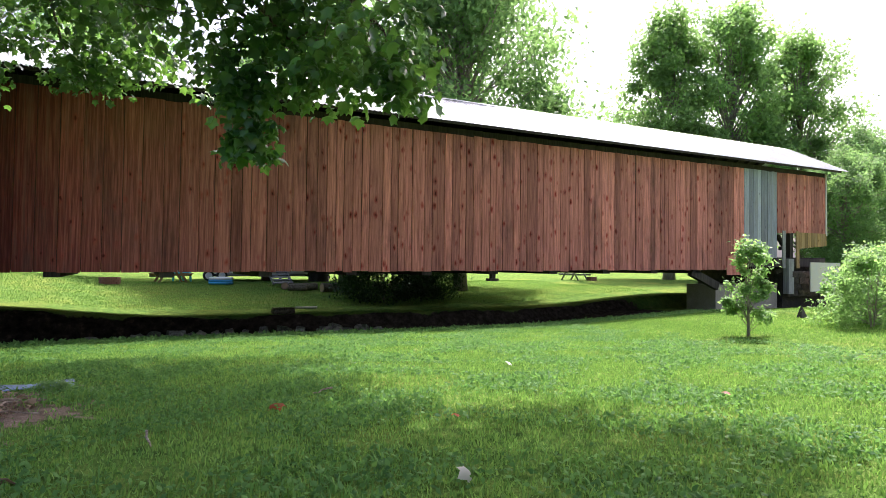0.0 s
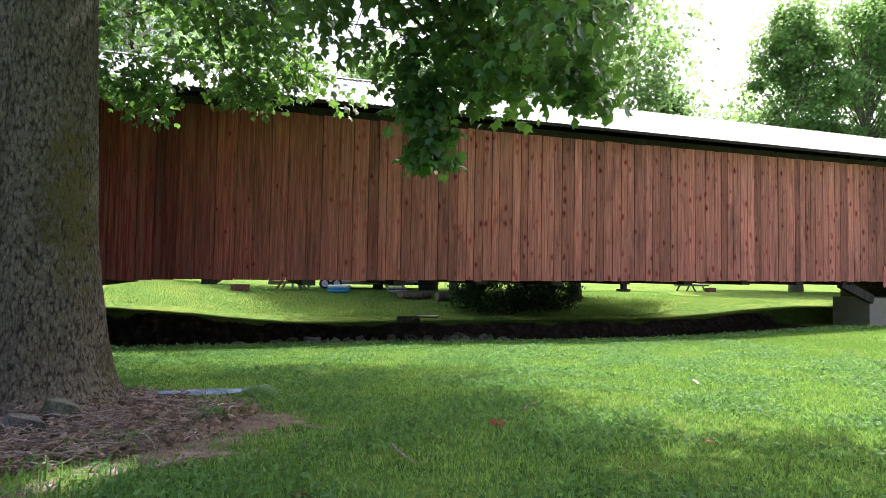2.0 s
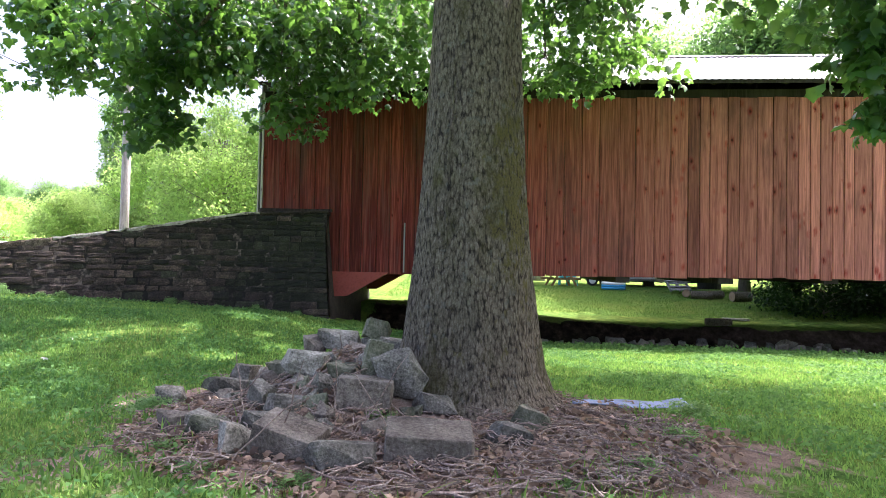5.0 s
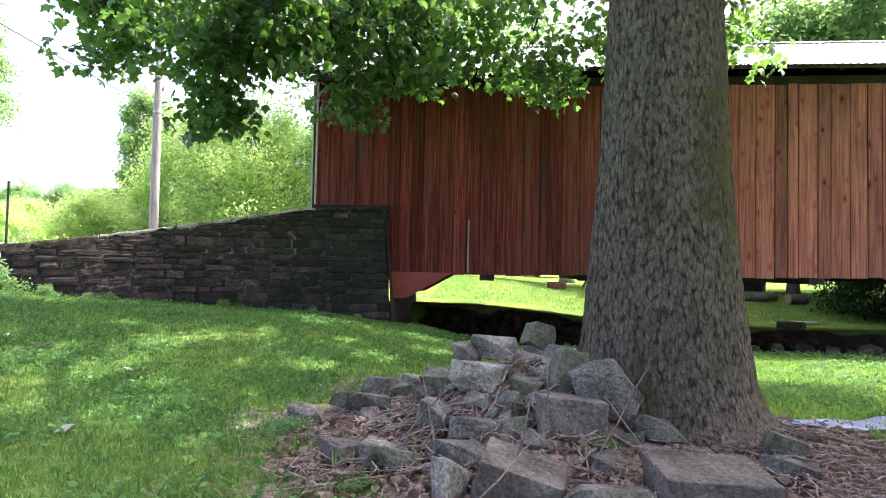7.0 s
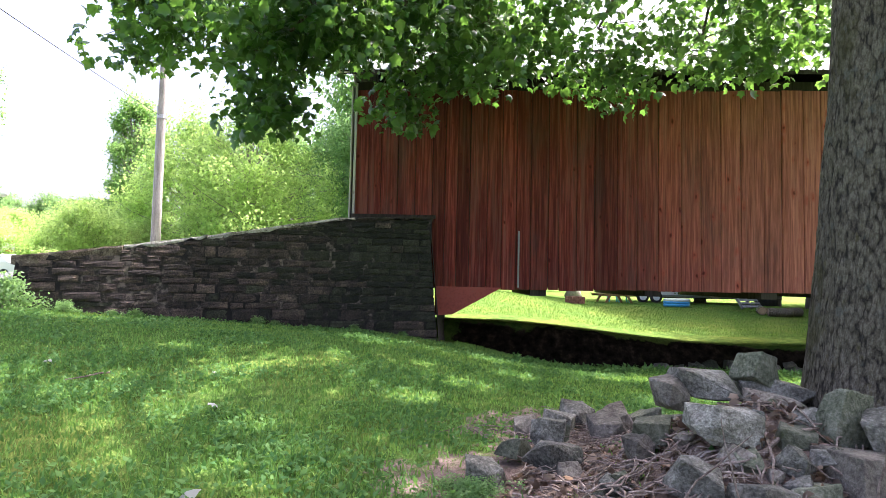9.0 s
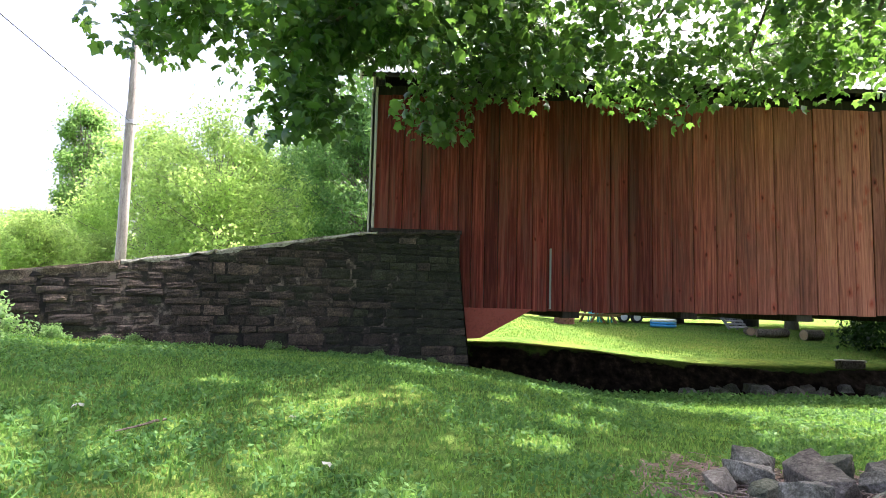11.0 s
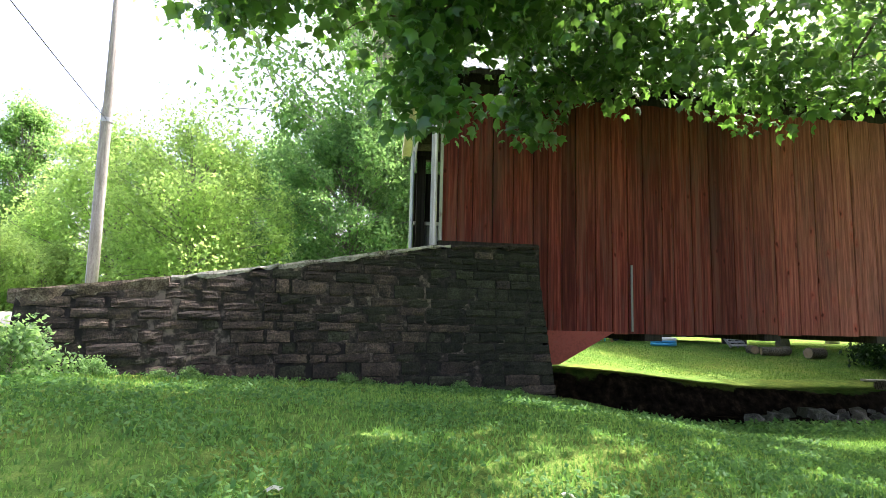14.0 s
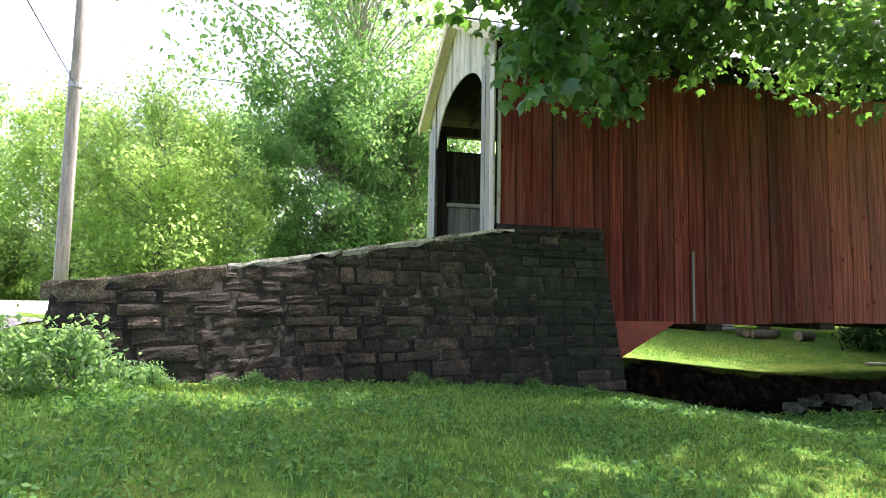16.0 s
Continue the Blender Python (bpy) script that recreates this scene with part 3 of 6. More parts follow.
def roof():
    """Ribbed metal sheets on both slopes, a ridge cap, rafters, plates and tie beams."""
    ex, rise = 0.45, 0.535
    sheet, width = {}, 0.94
    for side in (-1, 1):
        s = Soup()
        n, prof = 6, []
        for k in range(n):
            a = k * width / n
            prof += [(a, 0.0), (a + 0.045, 0.0), (a + 0.06, 0.022), (a + 0.09, 0.022), (a + 0.105, 0.0)]
        prof.append((width + 0.02, 0.0))
        run = YR - Y0 + ex
        p = [(a, side * d, h - rise * d + c) for c in (0.0, -0.012) for d in (0.0, run) for a, h in prof]
        m = len(prof)
        f = [(i, i + 1, m + i + 1, m + i) for i in range(m - 1)] + [(2 * m + i, 3 * m + i, 3 * m + i + 1, 2 * m + i + 1) for i in range(m - 1)]
        f += [(m + i, m + i + 1, 3 * m + i + 1, 3 * m + i) for i in range(m - 1)]
        f = f if side < 0 else [tuple(reversed(q)) for q in f]
        sheet[side] = s.add(p, f).mesh("roof_sheet", TIN)
    x = X0 - 0.3
    while x < X1 + 0.3:
        for side in (-1, 1):
            part("roof_sheet", sheet[side], bridge, "", Matrix.Translation((x, YR, 7.09 + up(x))) @ pose(0, 0, 0, 0, -math.degrees(SLOPE), 0))
        x += width
    cap = Soup()
    for side in (-1, 1):
        cap.add([(X0 - 0.3, YR, 7.13 + up(X0)), (X1 + 0.6, YR, 7.13 + up(X1)), (X1 + 0.6, YR + side * 0.2, 7.035 + up(X1)), (X0 - 0.3, YR + side * 0.2, 7.035 + up(X0))], [(0, 1, 2, 3)])
    part("ridge_cap", cap.mesh("ridge_cap", TIN), bridge)
    rafter = {}
    for side in (-1, 1):
        rafter[side] = Soup().beam((0, 0, -0.12), (0, side * (YR - Y0 + 0.05), -0.12 - rise * (YR - Y0 + 0.05)), 0.09, 0.14).mesh("rafter", DARK_WOOD)
    tie = Soup().box(-0.09, 0.09, Y0 + 0.1, Y1 - 0.1, 5.05, 5.28).mesh("tie_beam", DARK_WOOD)
    brace = Soup().beam((0, Y0 + 0.15, 4.3), (0, Y0 + 1.2, 5.1), 0.1, 0.12).mesh("knee_brace", DARK_WOOD)
    brace2 = Soup().beam((0, Y1 - 0.15, 4.3), (0, Y1 - 1.2, 5.1), 0.1, 0.12).mesh("knee_brace", DARK_WOOD)
    x = X0 + 0.1
    k = 0
    while x < X1:
        for side in (-1, 1):
            part("rafter", rafter[side], bridge, "", Matrix.Translation((x, YR, 7.06 + up(x))))
        if k % 3 == 0 and k > 0:
            for me, nm in ((tie, "tie_beam"), (brace, "knee_brace"), (brace2, "knee_brace"))[:1 if k < 7 else 3]:
                part(nm, me, bridge, "", Matrix.Translation((x, 0, up(x))))
        k += 1
        x += 0.8
    for y in (Y0 + 0.12, Y1 - 0.12):
        p = Soup().beam((X0, y, 5.42 + up(X0)), (X1, y, 5.42 + up(X1)), 0.2, 0.22)
        part("wall_plate", p.mesh("wall_plate", DARK_WOOD), bridge)
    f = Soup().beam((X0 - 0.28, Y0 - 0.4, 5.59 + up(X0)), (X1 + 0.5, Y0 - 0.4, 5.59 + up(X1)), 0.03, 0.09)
    part("eave_board", f.mesh("eave_board", DARK_WOOD), bridge, "eave board coloured near black for the shade under the roof")
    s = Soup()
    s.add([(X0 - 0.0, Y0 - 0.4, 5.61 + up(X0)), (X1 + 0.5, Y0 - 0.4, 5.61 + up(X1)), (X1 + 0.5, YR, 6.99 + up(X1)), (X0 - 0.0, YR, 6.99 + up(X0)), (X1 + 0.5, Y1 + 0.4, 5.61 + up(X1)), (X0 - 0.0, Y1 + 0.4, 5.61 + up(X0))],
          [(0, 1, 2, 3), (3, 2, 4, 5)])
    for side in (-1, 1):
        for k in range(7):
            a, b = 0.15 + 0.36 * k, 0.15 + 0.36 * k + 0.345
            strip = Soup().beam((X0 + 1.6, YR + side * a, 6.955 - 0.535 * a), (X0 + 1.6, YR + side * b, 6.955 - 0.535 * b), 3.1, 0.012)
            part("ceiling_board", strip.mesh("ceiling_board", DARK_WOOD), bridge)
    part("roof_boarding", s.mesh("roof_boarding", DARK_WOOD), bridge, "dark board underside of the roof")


def frame_and_floor():
    """Truss posts, deck, chords and the floor beams whose ends show below the siding."""
    post = {}
    for y in (Y0 + 0.14, Y1 - 0.14):
        post[y] = Soup().box(-0.1, 0.1, y - 0.1, y + 0.1, 1.3, 5.4).mesh("truss_post", DARK_WOOD)
        c = Soup().beam((X0, y, 1.5 + up(X0)), (X1, y, 1.5 + up(X1)), 0.22, 0.34) if y > 18 else Soup().beam((-6.1, y, 1.5 + up(-6.1)), (X1, y, 1.5 + up(X1)), 0.22, 0.34)
        part("bottom_chord", c.mesh("bottom_chord", DARK_WOOD), bridge)
    x = X0 + 0.15
    while x < X1:
        for y in post:
            part("truss_post", post[y], bridge, "", Matrix.Translation((x, 0, up(x))) @ Matrix.Diagonal((1, 1, 1, 1)))
        x += 2.52
    deck = Soup()
    deck.add([(X0, Y0 + 0.05, 1.72 + up(X0)), (X1, Y0 + 0.05, 1.72 + up(X1)), (X1, Y1 - 0.05, 1.72 + up(X1)), (X0, Y1 - 0.05, 1.72 + up(X0)),
              (X0, Y0 + 0.05, 1.62 + up(X0)), (X1, Y0 + 0.05, 1.62 + up(X1)), (X1, Y1 - 0.05, 1.62 + up(X1)), (X0, Y1 - 0.05, 1.62 + up(X0))],
             [(0, 1, 2, 3), (7, 6, 5, 4), (0, 4, 5, 1), (1, 5, 6, 2), (2, 6, 7, 3), (3, 7, 4, 0)])
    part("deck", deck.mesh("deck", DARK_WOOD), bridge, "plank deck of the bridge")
    beam = Soup().box(-0.16, 0.16, Y0 + 0.05, Y1 + 0.1, 1.08, 1.34).mesh("floor_beam", DARK_WOOD)
    x = -4.0
    while x < 20:
        part("floor_beam", beam, bridge, "", Matrix.Translation((x, 0, up(x) + rng.uniform(-0.02, 0.03))))
        x += 2.32
    hang = Soup().box(-0.07, 0.07, Y0 + 0.1, Y0 + 0.24, 0.95, 1.4).box(-0.16, 0.16, Y0 + 0.05, Y0 + 0.3, 0.88, 0.96).mesh("hanger", DARK_WOOD)
    part("hanger", hang, bridge, "", Matrix.Translation((9.95, 0, up(10))))


def portal():
    """The pale arched gable front at the road end, its posts and cream barge boards."""
    x = X0 - 0.06
    for y, m in ((Y0 + 0.05, PALE_BOARD), (Y0 + 0.27, PALE_BOARD), (Y0 + 0.5, GREY_BOARD), (Y1 - 0.42, BLUE_GREY), (Y1 - 0.18, BLUE_GREY), (Y1 + 0.04, PALE_BOARD)):
        board(bridge, x, 0.2, 2.55, 5.35, y, m, 0.03, "", 90.0, "portal_board")
    # the boards of the gable: cut to an arch below and to the roof above
    half, y = (Y1 - Y0) / 2 - 0.62, Y0 + 0.55
    while y < Y1 - 0.5:
        w = rng.choice((0.17, 0.2, 0.23))
        s, n = Soup(), 3
        p = []
        for k in range(n + 1):
            yy = y + (w - 0.008) * k / n
            t = min(1.0, abs(yy - YR) / half)
            low = 4.85 + 0.85 * math.sqrt(max(0.0, 1 - t * t))
            high = 7.0 - 0.535 * abs(yy - YR)
            p += [(x, yy, low), (x, yy, high), (x + 0.03, yy, low), (x + 0.03, yy, high)]
        f = []
        for k in range(n):
            a, b = 4 * k, 4 * k + 4
            f += [(a, a + 1, b + 1, b), (a + 2, b + 2, b + 3, a + 3), (a, b, b + 2, a + 2), (a + 1, a + 3, b + 3, b + 1)]
        f += [(0, 2, 3, 1), (4 * n, 4 * n + 1, 4 * n + 3, 4 * n + 2)]
        part("gable_board", s.add(p, f).mesh("gable_board", PALE_BOARD), bridge)
        y += w
    for y0, y1 in ((Y0, Y0 + 0.55), (Y1 - 0.5, Y1)):
        s = Soup().add([(x, y0, 5.3), (x, y1, 5.3), (x, y1, 7.0 - 0.535 * abs(y1 - YR)), (x, y0, 7.0 - 0.535 * abs(y0 - YR)),
                        (x + 0.03, y0, 5.3), (x + 0.03, y1, 5.3), (x + 0.03, y1, 7.0 - 0.535 * abs(y1 - YR)), (x + 0.03, y0, 7.0 - 0.535 * abs(y0 - YR))],
                       [(0, 3, 2, 1), (4, 5, 6, 7), (0, 1, 5, 4), (2, 3, 7, 6), (1, 2, 6, 5), (3, 0, 4, 7)])
        part("gable_board", s.mesh("gable_board", PALE_BOARD), bridge)
    for side in (-1, 1):
        e = YR - Y0 + 0.45
        s = Soup().beam((X0 - 0.28, YR, 6.94), (X0 - 0.28, YR + side * e, 6.94 - 0.535 * e), 0.03, 0.2)
        part("barge_board", s.mesh("barge_board", CREAM), bridge, "cream barge board along the gable")
        s = Soup().beam((X0 - 0.17, YR, 6.95), (X0 - 0.17, YR + side * e, 6.95 - 0.535 * e), 0.2, 0.02)
        part("soffit", s.mesh("soffit", CREAM), bridge, "cream soffit boards under the gable roof")
    s = Soup().beam((X0 + 0.01, Y0 - 0.03, 2.66), (X0 + 0.01, Y0 - 0.03, 5.4), 0.05, 0.03)
    part("corner_board", s.mesh("corner_board", PALE_BOARD), bridge, "pale worn corner board")
    s = Soup().box(X0 - 0.02, -6.14, Y0 - 0.06, Y0 + 0.12, 2.58, 2.65)
    part("sill_plate", s.mesh("sill_plate", DARK_WOOD), bridge, "dark sill on the stone abutment")
    s = Soup().box(X1 - 0.03, X1 + 0.03, Y0 - 0.04, Y0 + 0.1, 2.7 + up(X1), 5.5 + up(X1))
    part("corner_board", s.mesh("corner_board", PALE_BOARD), bridge, "pale worn corner board")


def skirts():
    """The red slanted skirt at the stone abutment and the timberwork of the far one."""
    for y0, y1 in ((Y0 - 0.02, Y0 + 0.2), (Y1 - 0.25, Y1 - 0.03)):
        s = Soup()
        p = [(-6.12, y0, 0.6), (-5.76, y0, 0.62), (-4.75, y0, 1.19), (-6.12, y0, 1.19), (-6.12, y1, 0.6), (-5.76, y1, 0.62), (-4.75, y1, 1.19), (-6.12, y1, 1.19)]
        s.add(p, [(0, 1, 2, 3), (7, 6, 5, 4), (0, 4, 5, 1), (1, 5, 6, 2), (2, 6, 7, 3), (3, 7, 4, 0)])
        part("skirt", s.mesh("skirt", RED_PAINT), bridge, "red painted slanted skirt beam")
    s = Soup().beam((18.9, Y0 + 0.15, 1.32), (20.4, Y0 + 0.15, 0.75), 0.2, 0.3)
    part("strut", s.mesh("strut", DARK_WOOD), bridge, "dark slanted strut on the pier")
    for x in (24.45, 25.4):
        board(bridge, x, 0.2, 1.5, 3.1, Y0 - 0.03, GREY_BOARD if x < 25 else YELLOW_WOOD, 0.05)
    for a, b in (((24.6, 16.0, 2.9), (25.3, 16.0, 2.2)), ((24.6, 15.9, 2.35), (25.3, 15.9, 2.4)), ((24.3, 15.9, 1.8), (25.4, 15.9, 1.5)), ((24.3, 15.9, 1.3), (25.2, 15.7, 1.75))):
        part("brace", Soup().beam(a, b, 0.12, 0.16).mesh("brace", DARK_WOOD), bridge)
    part("post", Soup().box(24.6, 24.95, 15.5, 15.75, 0.4, 1.9).mesh("post", GREY_BOARD), bridge, "grey broken timber post")


siding()
far_side()
roof()
frame_and_floor()
portal()
skirts()


# ---- stone abutments ----
def stone_mesh(name, w, h, d, mat, seed, rough=0.02, cells=3):
    """A rough-hewn block: front at y = 0, with an uneven bulging face and worn edges."""
    r = np.random.RandomState(seed)
    s = Soup()
    nx, nz = cells + (1 if w > 0.5 else 0), cells
    p = []
    for j in range(nz + 1):
        for i in range(nx + 1):
            u, v = i / nx, j / nz
            edge = min(u, 1 - u, v, 1 - v) * 2
            bulge = -0.009 * min(1.0, edge * 3.0) + r.normal(0, rough * 0.22)
            p.append(((u - 0.5) * w + r.normal(0, rough * 0.35), bulge, v * h + r.normal(0, rough * 0.35)))
    n = len(p)
    f = [(j * (nx + 1) + i, j * (nx + 1) + i + 1, (j + 1) * (nx + 1) + i + 1, (j + 1) * (nx + 1) + i) for j in range(nz) for i in range(nx)]
    rim = [i for i in range(nx + 1)] + [j * (nx + 1) + nx for j in range(1, nz + 1)] + [nz * (nx + 1) + i for i in range(nx - 1, -1, -1)] + [j * (nx + 1) for j in range(nz - 1, 0, -1)]
    p += [(p[k][0], d, p[k][2]) for k in rim]
    m = len(rim)
    f += [(rim[(k + 1) % m], rim[k], n + k, n + (k + 1) % m) for k in range(m)]
    return s.add(p, f).mesh(name, mat)


def stone_wall():
    wall = thing("stone_wall", "old dark sandstone retaining wall beside the bridge, pale coping", "wall", kind="structure")
    r = random.Random(11)
    BAT = 0.16   # the face leans back as it rises
    xs = np.linspace(-12.9, -6.2, 80)
    core = Soup()
    for i in range(len(xs) - 1):
        a, b = xs[i], xs[i + 1]
        ya, yb, za, zb = float(wall_line(a)), float(wall_line(b)), float(wall_top(a)) - 0.06, float(wall_top(b)) - 0.06
        ka, kb = -0.002 - BAT * (za + 0.6), -0.002 - BAT * (zb + 0.6)
        core.add([(a, ya + ka, -0.6), (b, yb + kb, -0.6), (b, yb - 0.002, zb), (a, ya - 0.002, za), (a, ya + 0.55, -0.6), (b, yb + 0.55, -0.6), (b, yb + 0.5, zb), (a, ya + 0.5, za)],
                 [(0, 1, 2, 3), (3, 2, 6, 7), (5, 4, 7, 6)])
        if i == 0:
            core.f.append((len(core.v) - 8, len(core.v) - 5, len(core.v) - 1, len(core.v) - 4))
    part("core", core.mesh("core", MORTAR), wall, "mortar bed behind the stones")
    z = -0.35
    while z < 2.6:
        h = r.choice((0.1, 0.12, 0.14, 0.16, 0.2))
        x = -12.95 + r.uniform(0, 0.25)
        stop = -6.27 + 0.1 * (2.6 - z)
        while x < stop - 0.05:
            w = r.choice((0.22, 0.3, 0.38, 0.46, 0.6)) * r.uniform(0.85, 1.15)
            w = stop - x if stop - x - w < 0.2 else w
            m = x + w / 2
            top = float(wall_top(m)) - 0.07
            if z + 0.06 < top and z + h > float(ground_z(m, wall_line(m) - 0.6)) - 0.15:
                hh = min(h, top - z) - r.uniform(0.006, 0.02)
                slope = math.degrees(math.atan2(float(wall_line(m + 0.3) - wall_line(m - 0.3)), 0.6))
                lean = BAT * (float(wall_top(m)) - z)
                mossy = r.random() < 0.15 + 0.75 * max(0.0, min(1.0, (m + 9.4) / 1.6))
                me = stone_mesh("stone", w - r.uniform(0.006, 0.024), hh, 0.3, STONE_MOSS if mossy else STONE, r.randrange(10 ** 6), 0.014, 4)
                at = pose(m, float(wall_line(min(m, -6.2))) - lean + r.uniform(-0.022, 0.012), z, -math.degrees(math.atan(BAT)), 0, slope)
                part("stone", me, wall, "", at)
            x += w
        z += h
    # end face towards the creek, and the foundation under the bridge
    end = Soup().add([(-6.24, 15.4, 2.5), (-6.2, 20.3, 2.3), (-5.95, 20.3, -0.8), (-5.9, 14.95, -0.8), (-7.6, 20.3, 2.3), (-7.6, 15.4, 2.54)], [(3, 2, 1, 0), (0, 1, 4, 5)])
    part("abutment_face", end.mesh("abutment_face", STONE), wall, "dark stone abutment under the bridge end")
    x = -12.98
    while x < -6.25:
        w = min(r.uniform(0.7, 1.5), -6.18 - x)
        c, n = Soup(), max(3, int(w / 0.12))
        for k in range(n + 1):
            px = x + 0.006 + (w - 0.012) * k / n
            y, z = float(wall_line(px)), float(wall_top(px))
            rag = r.gauss(0, 0.02)
            deep = 0.16 if x < -11.6 else 0.065
            c.v += [(px, y - 0.02 + rag, z - deep + r.gauss(0, 0.02)), (px, y - 0.03 + rag, z - 0.03 + r.gauss(0, 0.01)), (px, y - 0.02 + rag, z + r.gauss(0, 0.006)), (px, y + 0.28, z + 0.012 + r.gauss(0, 0.006)), (px, y + 0.56, z), (px, y + 0.56, z - 0.2)]
        for k in range(n):
            c.f += [(6 * k + j, 6 * k + 6 + j, 6 * k + 7 + j, 6 * k + 1 + j) for j in range(5)]
        c.f += [(0, 1, 2, 3, 4, 5), tuple(6 * n + j for j in (5, 4, 3, 2, 1, 0))]
        part("coping_stone", c.mesh("coping_stone", BROWN_COPING if x < -11.6 else COPING if x < -8.2 else STONE), wall)
        x += w


stone_wall()
pier = thing("bridge_pier", "low concrete and stone pier under the bridge end", "pier", kind="structure")
part("footing", Soup().box(20.5, 24.4, 15.9, 17.3, -0.4, 0.8).mesh("footing", CONCRETE), pier)
for i in range(4):
    for j in range(4):
        part("stone", stone_mesh("stone", 0.7, 0.26, 0.5, STONE, 90 + i * 9 + j, 0.03), pier, "", pose(25.0 + j * 0.72 + 0.2 * (i % 2), 15.55 - 0.02 * i, 0.3 + i * 0.27, 0, 0, 0))
part("infill", Soup().box(24.6, 28.2, 15.8, 20.1, -0.2, 1.75).mesh("infill", STONE), pier)


# ---- trees ----
def leaf_shape(kind):
    """One leaf lying in x, y with its stem at the origin, as vertices and faces of equal size."""
    if kind == "maple":
        p = [(0, 0, 0), (0.42, 0.1, -0.1), (0.36, 0.32, -0.02), (0.54, 0.58, -0.2), (0.28, 0.64, -0.04), (0.0, 1.0, -0.24),
             (-0.28, 0.64, -0.02), (-0.5, 0.58, -0.16), (-0.36, 0.32, 0.0), (-0.42, 0.1, -0.12), (0.0, 0.42, 0.1)]
        return np.array(p, float), np.array([(10, i, i + 1) for i in range(9)] + [(10, 9, 0)])
    p = [(0, 0, 0), (0.3, 0.4, -0.03), (0.0, 1.0, -0.08), (-0.3, 0.4, -0.03), (0.0, 0.45, 0.04)]
    return np.array(p, float), np.array([(4, 0, 1), (4, 1, 2), (4, 2, 3), (4, 3, 0)])


def leaf_cloud(name, centres, size, mat, seed, kind="oval", droop=0.5):
    """Many single leaves at the centres, hanging by their stems."""
    r = np.random.RandomState(seed)
    base, tri = leaf_shape(kind)
    n = len(centres)
    s = size * r.uniform(0.6, 1.25, n)
    yaw, pitch, roll = r.uniform(0, 2 * np.pi, n), r.normal(-droop, 0.55, n), r.normal(0, 0.5, n)
    p = base[None] * s[:, None, None]
    x, y, z = p[..., 0], p[..., 1], p[..., 2]
    cr, sr = np.cos(roll)[:, None], np.sin(roll)[:, None]
    x, z = x * cr + z * sr, -x * sr + z * cr
    cp, sp = np.cos(pitch)[:, None], np.sin(pitch)[:, None]
    y, z = y * cp - z * sp, y * sp + z * cp
    cy, sy = np.cos(yaw)[:, None], np.sin(yaw)[:, None]
    x, y = x * cy - y * sy, x * sy + y * cy
    v = np.stack([x, y, z], -1) + centres[:, None, :]
    f = (tri[None] + (np.arange(n) * len(base))[:, None, None]).reshape(-1, 3)
    return array_mesh(name, v.reshape(-1, 3), f, mat)


def limb(s, a, b, r0, r1, sag, r, n=7):
    a, b = np.array(a, float), np.array(b, float)
    pts, d = [], np.linalg.norm(b - a)
    w = np.array([r.normal(0, 0.05) * d for _ in range(3)])
    for i in range(n):
        t = i / (n - 1)
        p = a + (b - a) * t + w * math.sin(math.pi * t)
        p[2] += sag * math.sin(math.pi * t)
        pts.append(tuple(p))
    s.tube(pts, [r0 + (r1 - r0) * i / (n - 1) for i in range(n)], 7 if r0 > 0.03 else 5)
    return np.array(pts)


